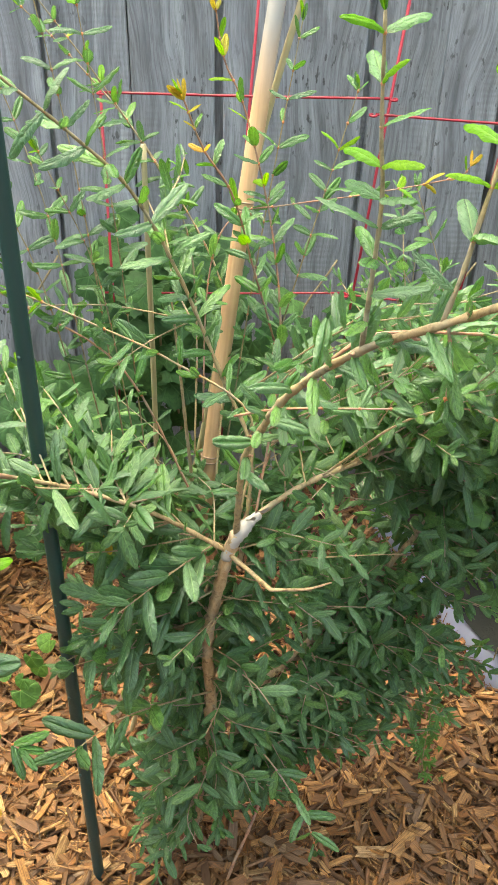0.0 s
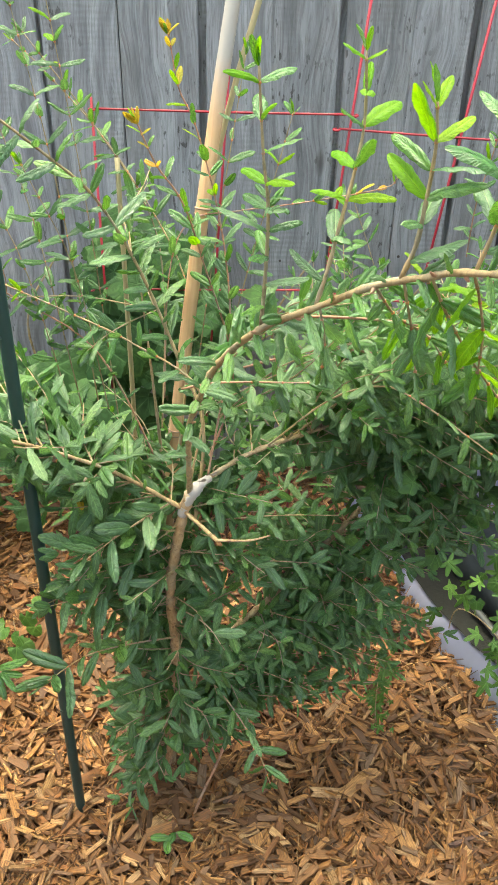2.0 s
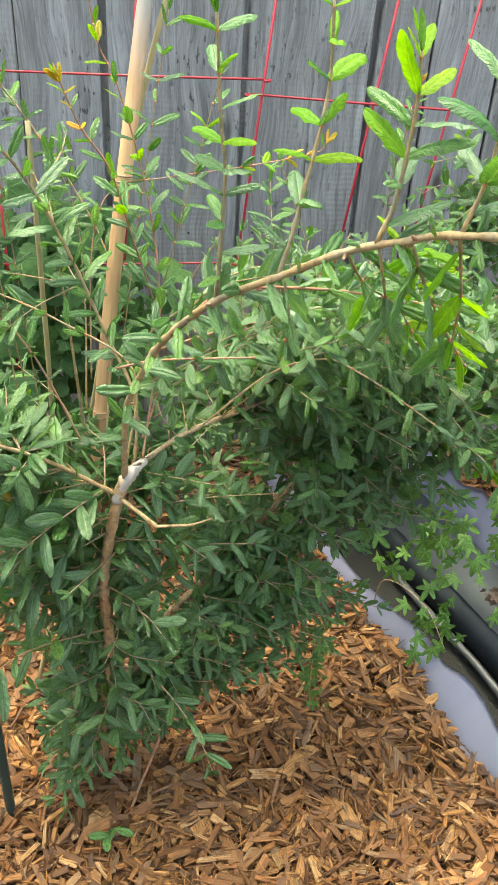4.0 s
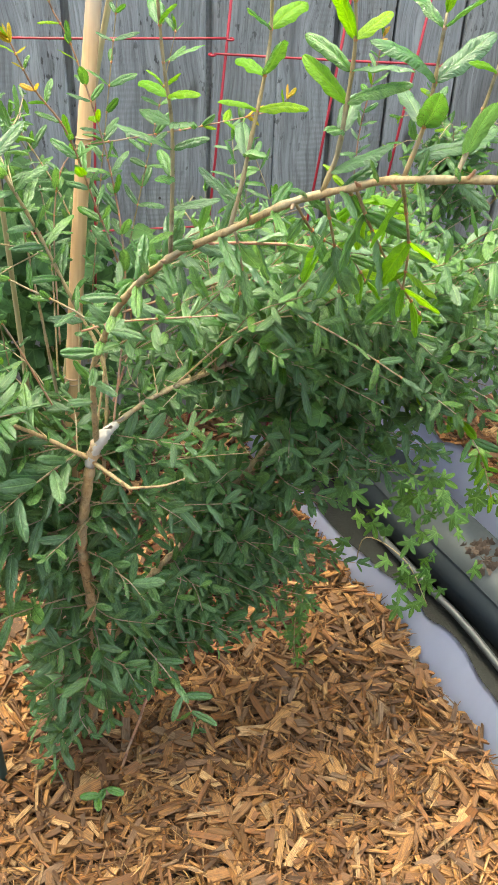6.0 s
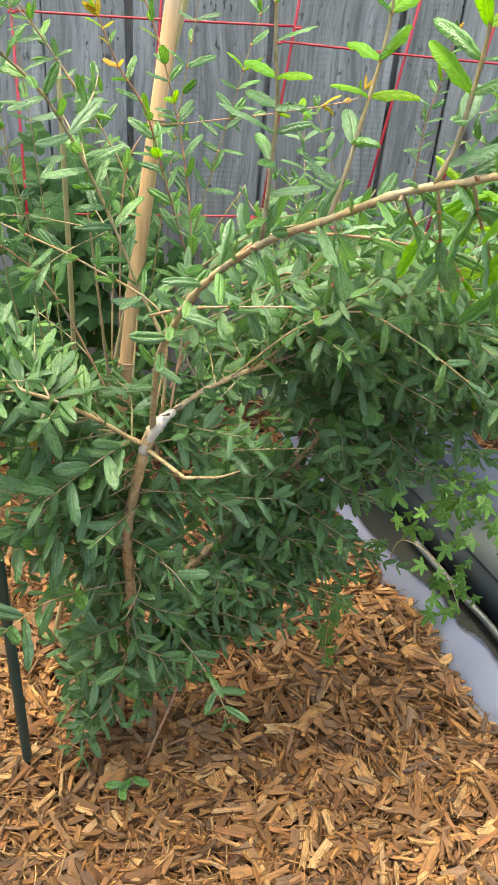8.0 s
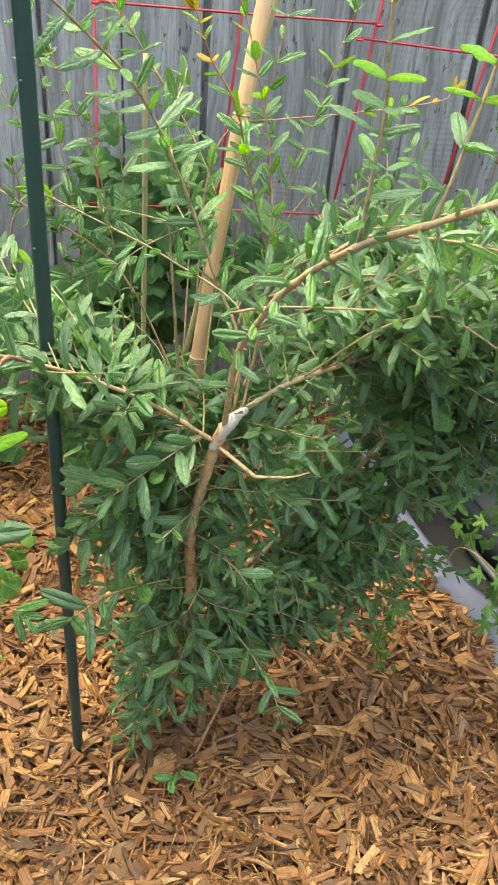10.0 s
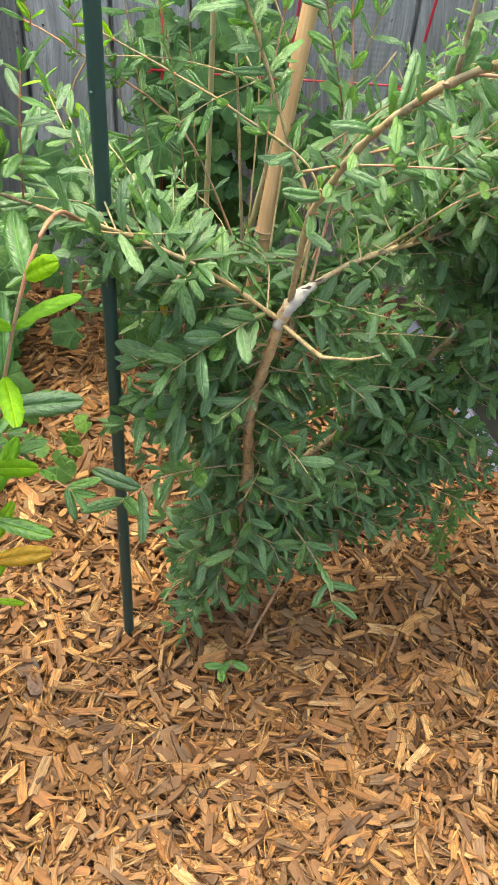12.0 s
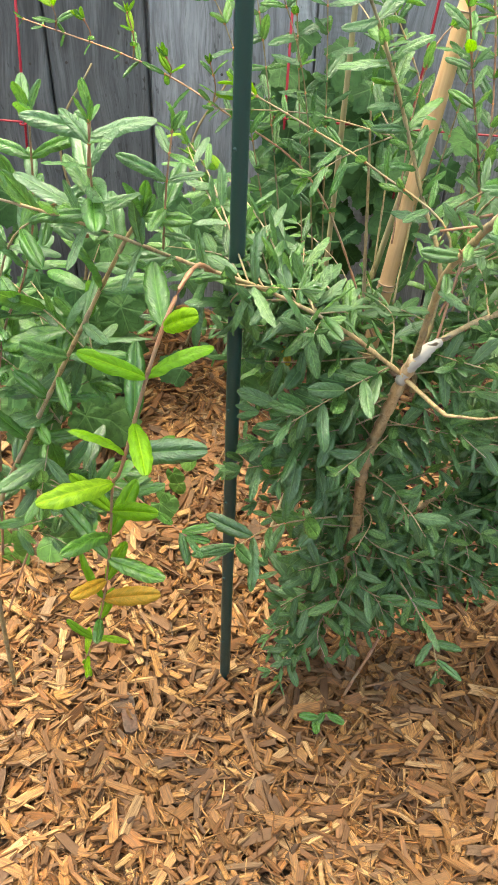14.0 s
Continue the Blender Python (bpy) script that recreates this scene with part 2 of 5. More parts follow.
SLATE_PLASTIC = plain("slate_plastic", (0.030, 0.038, 0.046), 0.65, 0, 0.25, 12, 0.15)
# for the unseen wall added behind the camera against low sky light
SCREEN_WALL = plain("screen_wall", (0.30, 0.22, 0.17), 0.85, 0, 0.3, 6, 0.4, 0.003)
PIPE_MAT = plain("grey_pipe", (0.07, 0.075, 0.08), 0.4, 0, 0.2, 30)
TAPE = plain("grafting_tape", (0.43, 0.385, 0.36), 0.55, 0, 0.2, 120, 0.6, 0.001)
DARK_BARK = bark_material("bark_chip", (0.045, 0.022, 0.016), (0.12, 0.06, 0.04), 70)
NAIL = plain("rusty_nail", (0.06, 0.045, 0.04), 0.7)
# near-black, for the sheet that stands in for shade behind the edging
SHADE_SHEET = plain("black_shade_sheet", (0.008, 0.009, 0.008), 0.8, 0, 0.3, 20, 0.6, 0.003)
DRY = plain("dry_leaf", (0.07, 0.045, 0.032), 0.9)


# ---- building helpers ----
def link_mesh(name, me, material, parent=None, label=""):
    ob = new(name, me)
    if material is not None:
        for m in (material if isinstance(material, (list, tuple)) else [material]):
            me.materials.append(m)
    if parent is not None:
        ob.parent = parent
    if label:
        ob["label"] = label
    return ob


def part(name, bm, material, parent=None, label="", smooth=True):
    me = bpy.data.meshes.new(name)
    bm.normal_update()
    bm.to_mesh(me)
    bm.free()
    if smooth:
        me.polygons.foreach_set("use_smooth", [True] * len(me.polygons))
    return link_mesh(name, me, material, parent, label)


def empty(name, at, label, category, group=""):
    ob = new(name)
    ob.location = at
    ob.empty_display_size = 0.05
    bpy.context.view_layer.update()
    return tagged(ob, label, category, group)


def under(ob, parent):
    """Parents a piece built in world coordinates under a thing that stands elsewhere."""
    ob.parent = parent
    ob.matrix_parent_inverse = Matrix.Translation(-Vector(parent.location))
    return ob


def smooth_path(pts, per=6):
    """A Catmull-Rom line through the points."""
    p = [Vector(a) for a in pts]
    p = [p[0] * 2 - p[1]] + p + [p[-1] * 2 - p[-2]]
    out = []
    for i in range(1, len(p) - 2):
        a, b, c, d = p[i - 1:i + 3]
        for s in range(per):
            t = s / per
            out.append(0.5 * ((2 * b) + (c - a) * t + (2 * a - 5 * b + 4 * c - d) * t * t + (3 * b - a - 3 * c + d) * t ** 3))
    out.append(p[-2])
    return out


def tube_arrays(path, radii, sides, wob=0.0, rng=None):
    n = len(path)
    verts, faces = [], []
    ref = Vector((0.31, 0.77, 0.55)).normalized()
    for i, c in enumerate(path):
        d = (path[min(i + 1, n - 1)] - path[max(i - 1, 0)]).normalized()
        a = d.cross(ref)
        if a.length < 1e-3:
            a = d.cross(Vector((1, 0, 0)))
        a.normalize()
        b = d.cross(a)
        for s in range(sides):
            w = 2 * math.pi * s / sides
            r = radii[i] * (1 + (rng.uniform(-wob, wob) if rng else 0))
            verts.append(c + a * (math.cos(w) * r) + b * (math.sin(w) * r))
    for i in range(n - 1):
        for s in range(sides):
            e = (s + 1) % sides
            faces.append((i * sides + s, i * sides + e, (i + 1) * sides + e, (i + 1) * sides + s))
    faces.append(tuple(range(sides - 1, -1, -1)))
    faces.append(tuple((n - 1) * sides + s for s in range(sides)))
    return verts, faces


def tube(name, pts, r0, r1, material, parent=None, label="", sides=8, per=6, wob=0.0, seed=1, knots=0.0):
    path = smooth_path(pts, per) if len(pts) > 2 else [Vector(p) for p in pts]
    n = len(path)
    radii = [r0 + (r1 - r0) * i / (n - 1) for i in range(n)]
    if knots:
        fine, along = [path[0]], [0.0]
        for a, c in zip(path, path[1:]):
            steps = max(1, int((c - a).length / 0.006))
            for i in range(1, steps + 1):
                fine.append(a.lerp(c, i / steps))
                along.append(along[-1] + (c - a).length / steps)
        path = fine
        radii = [(r0 + (r1 - r0) * s / along[-1]) * (1 + 0.30 * math.exp(-(((s % knots) - knots / 2) / 0.005) ** 2)) for s in along]
    v, f = tube_arrays(path, radii, sides, wob, random.Random(seed))
    me = bpy.data.meshes.new(name)
    me.from_pydata([tuple(x) for x in v], [], f)
    me.polygons.foreach_set("use_smooth", [True] * len(me.polygons))
    ob = link_mesh(name, me, material, None, label)
    return under(ob, parent) if parent else ob


class Stuff:
    """Collects many small alike pieces into one mesh."""

    def __init__(self):
        self.v, self.f, self.uv, self.mi, self.count = [], [], [], [], 0

    def add(self, verts, faces, uvs, mat=0):
        self.v.append(verts)
        self.f.append(faces + self.count)
        self.uv.append(uvs[faces].reshape(-1, 2))
        self.mi.append(np.full(len(faces), mat, dtype=np.int32))
        self.count += len(verts)

    def build(self, name, materials, parent=None, label="", kind="stuff", smooth=True):
        v, f, uv, mi = np.concatenate(self.v), np.concatenate(self.f), np.concatenate(self.uv), np.concatenate(self.mi)
        me = bpy.data.meshes.new(name)
        me.from_pydata(v.tolist(), [], f.tolist())
        layer = me.uv_layers.new(name="UVMap")
        layer.data.foreach_set("uv", uv.astype(np.float32).ravel())
        me.polygons.foreach_set("material_index", mi)
        me.polygons.foreach_set("use_smooth", np.full(len(f), smooth))
        ob = link_mesh(name, me, materials, None, label)
        if kind:
            ob["kind"] = kind
        return under(ob, parent) if parent else ob


# ---- leaf shapes ----
def leaf_template(width, fold, droop, wave, seed, rows=8, cols=(-1.0, -0.55, 0.0, 0.55, 1.0)):
    """A blunt oblong leaf one unit long, lying along x: each half bulging beside the sunk midrib, its margin rolled down and scalloped."""
    rng = random.Random(seed)
    ph, bend = rng.uniform(0, 6.28), rng.uniform(-0.10, 0.10)
    verts, uvs, faces = [], [], []
    for i in range(rows + 1):
        u = i / rows
        s = 0.01 + 0.975 * u
        half = width * 0.5 * max(0.06, (1 - abs(2 * s - 1) ** 2.5) ** 0.60) * (1.0 + 0.10 * (u - 0.5))
        ang = -droop * u
        x = math.sin(droop * u) / droop if droop else u
        zc = -(1 - math.cos(droop * u)) / droop if droop else 0
        for c in cols:
            edge = abs(c) ** 2
            y = c * half * (1 + 0.045 * edge * math.sin(27 * u + ph + 1.7 * (c > 0))) + 0.6 * bend * width * math.sin(3.14 * u)
            lift = half * fold * (4.2 * abs(c) - 4.6 * c * c) + 0.17 * half * abs(c) * (1 - abs(c)) * math.sin(31 * u + 5 * abs(c) + ph) + wave * edge * half * math.sin(17 * u + ph + 2.1 * (c > 0))
            lift += 0.07 * half * abs(c) * math.sin(11 * u + 2 * ph)
            verts.append((x + lift * math.sin(-ang), y, zc + lift * math.cos(ang)))
            uvs.append((u, 0.5 + c * 0.5))
    w = len(cols)
    for i in range(rows):
        for j in range(w - 1):
            a = i * w + j
            faces.append((a, a + w, a + w + 1, a + 1))
    return np.array(verts), np.array(faces), np.array(uvs)


DROOPS = (0.15, 0.35, -0.12, 0.5, 0.06, 0.25, -0.2, 0.4)
LEAVES = [leaf_template(0.272 + 0.025 * (i % 3), radians(14 + 5 * (i % 4)), DROOPS[i], 0.08, i) for i in range(8)]
FINE_LEAVES = [leaf_template(0.272 + 0.025 * (i % 3), radians(14 + 5 * (i % 4)), DROOPS[i], 0.08, i, 20, (-1.0, -0.8, -0.45, -0.18, 0.0, 0.18, 0.45, 0.8, 1.0)) for i in range(8)]


def leaf_mesh(k, mat):
    v, f, uv = FINE_LEAVES[k]
    me = bpy.data.meshes.new("leaf")
    me.from_pydata(v.tolist(), [], f.tolist())
    layer = me.uv_layers.new(name="UVMap")
    layer.data.foreach_set("uv", uv[f].reshape(-1).astype(np.float32))
    me.polygons.foreach_set("use_smooth", [True] * len(f))
    me.materials.append(mat)
    return me


LEAF_MESHES = [[leaf_mesh(k, m) for k in range(8)] for m in LEAF_OB]


def frame_matrix(at, direction, normal, size, widen=1.0):
    x = direction.normalized()
    z = normal - x * normal.dot(x)
    if z.length < 1e-4:
        z = Vector((0, 0, 1)) - x * x.z
    z.normalize()
    y = z.cross(x)
    m = Matrix((x, y, z)).transposed().to_4x4()
    m.translation = at
    return m @ Matrix.Diagonal((size, size * widen, size, 1))


def before_pole(c):
    return c.z > 0.74 and abs(c.x + 0.112 - 0.104 * c.z) < 0.032 and c.y < 0.80 + 0.24 * c.z


TAPE_AT, TAPE_OPEN = Vector((0.004, 0.765, 0.722)), Vector((0.0, -0.78, 0.63)).normalized()


def bare_fork(c):
    """The taped fork lies open."""
    d = c - TAPE_AT
    s = d.dot(TAPE_OPEN)
    return -0.01 < s < 0.30 and (d - TAPE_OPEN * s).length < 0.030


BARE = []


def clearing(c):
    """The pole and the limbs stand free: on the open side of the shrub the leaves before them are thin."""
    if before_pole(c):
        return True
    if c.z > 0.66 and abs(c.x + 0.12 * (c.y + 0.1) / 1.2) < 0.016 and 0.85 < c.y < 1.1:
        return True
    if (c.x * 937 + c.z * 613) % 1 < 0.88:
        for p, way, r in BARE:
            d = c - p
            s = d.dot(way)
            if 0.0 < s < 0.32 and (d - way * s).length_squared < r:
                return True
    return False


BUDS = {}


def add_bud(sink, at, way, r):
    """A small swollen node where a pair of leaves meets the shoot."""
    x = way.normalized()
    y = x.orthogonal().normalized()
    z = x.cross(y)
    rings = [at - x * r * 1.5] + [at + (y * math.cos(w) + z * math.sin(w)) * r for w in (0.0, 1.571, 3.142, 4.712)] + [at + x * r * 1.5]
    faces = [(0, 2, 1, 1), (0, 3, 2, 2), (0, 4, 3, 3), (0, 1, 4, 4), (5, 1, 2, 2), (5, 2, 3, 3), (5, 3, 4, 4), (5, 4, 1, 1)]
    v, f = BUDS.setdefault(sink, ([], []))
    f += [tuple(len(v) + i for i in q[:3]) for q in faces]
    v += [tuple(p) for p in rings]


def build_buds(sink):
    v, f = BUDS[sink]
    me = bpy.data.meshes.new("leaf_bud")
    me.from_pydata(v, [], f)
    me.polygons.foreach_set("use_smooth", [True] * len(f))
    ob = link_mesh("leaf_bud", me, BUD, None, "orange-red buds at the leaf joints")
    ob["kind"] = "stuff"
    under(ob, sink)


def put_leaf(sink, m, shape, kind):
    """Into a Stuff mass, or as a leaf object under its shrub."""
    c = m @ Vector((0.5, 0, 0))
    if bare_fork(c):
        return
    if isinstance(sink, Stuff):
        if clearing(c):
            return
        v, f, uv = LEAVES[shape]
        a = np.array(m)
        sink.add(v @ a[:3, :3].T + a[:3, 3], f, uv, kind)
    else:
        ob = new("leaf", LEAF_MESHES[kind][shape])
        ob.parent = sink
        ob.matrix_parent_inverse = Matrix.Translation(-Vector(sink.location))
        ob.matrix_basis = m


def leafy(sink, pts, rng, gap=0.022, size=0.05, start=0.25, kinds=((1.0, 0),), tip=1, spread=60, droop=0.25, shrink=0.55, widen=1.0):
    """Sets opposite pairs of leaves along a shoot, each pair turned against the last, and a tuft at its tip."""
    path = smooth_path(pts, 5) if len(pts) > 2 else [Vector(p) for p in pts]
    seg = [0.0]
    for a, b in zip(path, path[1:]):
        seg.append(seg[-1] + (b - a).length)
    total, s, turn = seg[-1], seg[-1] * start, rng.uniform(0, 3.14)
    while s < total + gap * 0.5:
        q = min(s, total - 1e-5)
        i = max(j for j in range(len(seg)) if seg[j] <= q)
        i = min(i, len(path) - 2)
        d = (path[i + 1] - path[i]).normalized()
        c = path[i] + d * (q - seg[i])
        f = s / total
        side = d.cross(Vector((0, 0, 1)))
        side = side.normalized() if side.length > 0.05 else Vector((1, 0, 0))
        other = d.cross(side)
        for half in (0, math.pi):
            if rng.random() < 0.06:
                continue
            w = turn + half + rng.uniform(-0.3, 0.3)
            out = side * math.cos(w) + other * math.sin(w)
            tilt = radians(rng.gauss(spread * (1 - 0.35 * max(0, f - 0.6)), 11))
            way = d * math.cos(tilt) + out * math.sin(tilt) + Vector((0, 0, -droop * rng.uniform(0.3, 1.3)))
            up = d * 0.45 - out * 0.30 + Vector((rng.gauss(0, 0.38), rng.gauss(-0.30, 0.36), 0.9))
            k = pick(kinds, min(1, f), rng)
            ln = size * rng.uniform(0.72, 1.2) * (1 - (1 - shrink) * max(0, f - 0.7) / 0.3)
            put_leaf(sink, frame_matrix(c, way, up, ln, widen * rng.uniform(0.85, 1.15)), rng.randrange(8), k)
        if not isinstance(sink, Stuff):
            add_bud(sink, c, d, 0.0021)
        turn += math.pi / 2 + rng.uniform(-0.25, 0.25)
        s += gap * rng.uniform(0.75, 1.25)
    if tip:
        d = (path[-1] - path[-3]).normalized()
        for j in range(2 * tip):
            out = Vector((rng.gauss(0, 1), rng.gauss(0, 1), rng.gauss(0, 1)))
            way = d + out * 0.28
            put_leaf(sink, frame_matrix(path[-1], way, out.cross(d) + Vector((0, 0, .4)), size * rng.uniform(0.35, 0.65)), rng.randrange(8), pick(kinds, 1.0, rng))


def pick(kinds, f, rng):
    """kinds: (upper end along the shoot, leaf kind); near its end a band runs into the next."""
    g = f + rng.uniform(-0.12, 0.12)
    for end, k in kinds:
        if g <= end:
            break
    return k[rng.randrange(len(k))] if isinstance(k, tuple) else k


OLD = ((1.1, 0),)
MIXED = ((0.7, (0, 0, 0, 0, 1)), (1.3, (0, 0, 1, 1)))
YOUNG = ((0.45, (0, 0, 0, 1)), (0.85, (0, 0, 1)), (1.3, (0, 1, 1, 2)))
BRIGHT = ((0.35, (0, 0, 1)), (0.65, (0, 1, 2)), (1.3, (1, 2, 2, 2)))
SIDE = ((0.6, (0, 0, 0, 1)), (1.3, (0, 0, 1, 1)))
GILT = ((0.65, (0, 0, 1)), (0.85, (1, 1, 2)), (0.98, (1, 2, 2, 3)), (1.3, 3))


# ---- ground ----
def axis(lo, hi, step, far):
    a = list(np.arange(lo, hi, step)) + [hi]
    return [lo - far, lo - far * 0.3, lo - far * 0.08, lo - 0.5] + a + [hi + 0.5, hi + far * 0.08, hi + far * 0.3, hi + far]


# the line of the white edging on the ground
EDGE = [(0.30, 1.62), (0.38, 1.40), (0.456, 1.17), (0.503, 1.081), (0.541, 1.0), (0.553, 0.914), (0.591, 0.795), (0.628, 0.709), (0.652, 0.60), (0.665, 0.40), (0.67, 0.10), (0.67, -0.3)]


def edge_x(y):
    for (x0, y0), (x1, y1) in zip(EDGE, EDGE[1:]):
        if y1 <= y <= y0:
            return x0 + (x1 - x0) * (y0 - y) / (y0 - y1)
    return 0.3 if y > 1.6 else 0.66


def ground_height(x, y):
    near = 1.0 if abs(x) < 1.6 and -0.6 < y < 2.2 else 0.0
    h = 0.014 * noise.noise((x * 3.1, y * 3.1, 0.3)) + 0.011 * noise.noise((x * 13, y * 13, 2.0))
    gap = edge_x(y) - x
    bank = 0.034 * math.exp(-(gap / 0.055) ** 2) if gap > 0 else 0.034 * max(0.0, 1 + gap / 0.012)
    return near * (h + bank * (0.75 + 0.5 * noise.noise((y * 9, 3.0, 1.0)))) - 0.012


def build_ground():
    xs, ys = axis(-1.6, 1.7, 0.03, 40), axis(-0.6, 2.2, 0.03, 40)
    v = [(x, y, ground_height(x, y)) for y in ys for x in xs]
    w = len(xs)
    f = [(j * w + i, j * w + i + 1, (j + 1) * w + i + 1, (j + 1) * w + i) for j in range(len(ys) - 1) for i in range(w - 1)]
    me = bpy.data.meshes.new("ground")
    me.from_pydata(v, [], f)
    me.polygons.foreach_set("use_smooth", [True] * len(f))
    return tagged(link_mesh("ground", me, SOIL), "dark brown garden soil under wood mulch", "ground", kind="structure")


build_ground()

# ---- board fence ----
FENCE_Y = 1.80
SEAMS = [-3.56 + 0.153 * i for i in range(13)] + [-1.57, -1.42, -1.28, -1.13, -0.98, -0.785, -0.566, -0.385, -0.218, -0.052, 0.092, 0.235, 0.381, 0.505, 0.625, 0.775, 0.92, 1.07, 1.22, 1.37, 1.52, 1.67, 1.82] + [1.97 + 0.153 * i for i in range(14)]


def board_mesh(w, h, t, seed):
    """A sawn board, its edges eased and a little out of true; base at its origin."""
    rng = random.Random(seed)
    bm = bmesh.new()
    n = 10
    rings = []
    for i in range(n + 1):
        z = h * i / n
        dx, dy = rng.uniform(-0.0012, 0.0012), rng.uniform(-0.0015, 0.0015)
        e = 0.003
        ring = [(-w / 2 + e, -t / 2), (w / 2 - e, -t / 2), (w / 2, -t / 2 + e), (w / 2, t / 2), (-w / 2, t / 2), (-w / 2, -t / 2 + e)]
        rings.append([bm.verts.new((x + dx, y + dy, z)) for x, y in ring])
    for a, b in zip(rings, rings[1:]):
        for j in range(6):
            bm.faces.new((a[j], a[(j + 1) % 6], b[(j + 1) % 6], b[j]))
    bm.faces.new(rings[0][::-1])
    bm.faces.new(rings[-1])
    return bm


def build_fence():
    fence = empty("fence", (0, FENCE_Y, 0), "weathered grey upright timber board fence behind the bed", "fence")
    fence["kind"] = "structure"
    rng = random.Random(5)
    for i, (a, b) in enumerate(zip(SEAMS, SEAMS[1:])):
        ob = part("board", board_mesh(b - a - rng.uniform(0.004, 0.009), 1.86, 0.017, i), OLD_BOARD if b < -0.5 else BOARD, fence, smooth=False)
        ob.location = ((a + b) / 2, rng.uniform(-0.003, 0.003), -0.03)
        ob.rotation_euler = (0, radians(rng.uniform(-0.35, 0.35)), radians(rng.uniform(-0.5, 0.5)))
        for z in (0.635, 1.53):
            for x in (-0.3, 0.32):
                bm = bmesh.new()
                m = Matrix.Translation((x * (b - a) + rng.uniform(-0.01, 0.01), -0.0088, z + rng.uniform(-0.012, 0.012))) @ Matrix.Rotation(math.pi / 2, 4, "X")
                bmesh.ops.create_cone(bm, cap_ends=True, segments=10, radius1=0.0036, radius2=0.0030, depth=0.002, matrix=m)
                part("nail", bm, NAIL, ob, smooth=False)
    # unseen strips added behind the seams, so no lit ground shows through
    for i, a in enumerate(SEAMS[1:-1]):
        ob = part("batten", board_mesh(0.09, 1.84, 0.016, 60 + i), BOARD, fence, smooth=False)
        ob.location = (a, 0.022, -0.03)
    for z in (0.35, 1.5):
        bm = bmesh.new()
        bmesh.ops.create_cube(bm, size=1, matrix=Matrix.Diagonal((7.5, 0.04, 0.09, 1)))
        ob = part("rail", bm, BOARD, fence, smooth=False)
        ob.location = (0.2, 0.055, z)


build_fence()

# ---- plain unseen walls added to cut low sky light ----
def build_sky_screens():
    """Board walls at the sides and a plain one behind, added out of sight to cut the low sky's light."""
    for name, x, y, w, d, h, mat, label in (("wall_west", -3.6, -1.2, 0.06, 6.0, 1.85, BOARD, "unseen grey board wall added to cut low sky light at the side"),
                                            ("wall_east", 4.0, -1.2, 0.06, 6.0, 1.85, BOARD, "unseen grey board wall added to cut low sky light at the side"),
                                            ("wall_south", 0.2, -4.3, 7.7, 0.12, 2.5, SCREEN_WALL, "unseen plain brown wall added to cut low sky light from behind")):
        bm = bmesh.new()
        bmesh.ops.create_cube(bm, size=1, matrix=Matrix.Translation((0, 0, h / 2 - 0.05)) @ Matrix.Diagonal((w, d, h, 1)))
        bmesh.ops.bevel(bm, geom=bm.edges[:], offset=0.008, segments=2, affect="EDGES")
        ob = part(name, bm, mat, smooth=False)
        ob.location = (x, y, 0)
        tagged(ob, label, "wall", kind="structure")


build_sky_screens()

# ---- stakes ----
def build_green_stake():
    thing = empty("garden_stake", (-0.216, 0.746, 0), "dark green plastic-coated metal garden stake standing in the mulch", "garden stake")
    bm = bmesh.new()
    n, sides, h = 60, 14, 1.55
    rings = []
    for i in range(n + 1):
        z = -0.06 + (h + 0.06) * i / n
        r = 0.0085
        rings.append([bm.verts.new((r * math.cos(6.2832 * s / sides), r * math.sin(6.2832 * s / sides), z)) for s in range(sides)])
    for a, b in zip(rings, rings[1:]):
        for s in range(sides):
            bm.faces.new((a[s], a[(s + 1) % sides], b[(s + 1) % sides], b[s]))
    bm.faces.new(rings[-1])
    part("shaft", bm, GREEN_COAT, thing)
    for z in range(8):
        bm = bmesh.new()
        bmesh.ops.create_uvsphere(bm, u_segments=8, v_segments=5, radius=0.0022, matrix=Matrix.Translation((-0.004, -0.0078, 0.12 + 0.17 * z)))
        part("grip_nub", bm, GREEN_COAT, thing)
    thing.rotation_euler = (0, radians(0.4), 0)


build_green_stake()


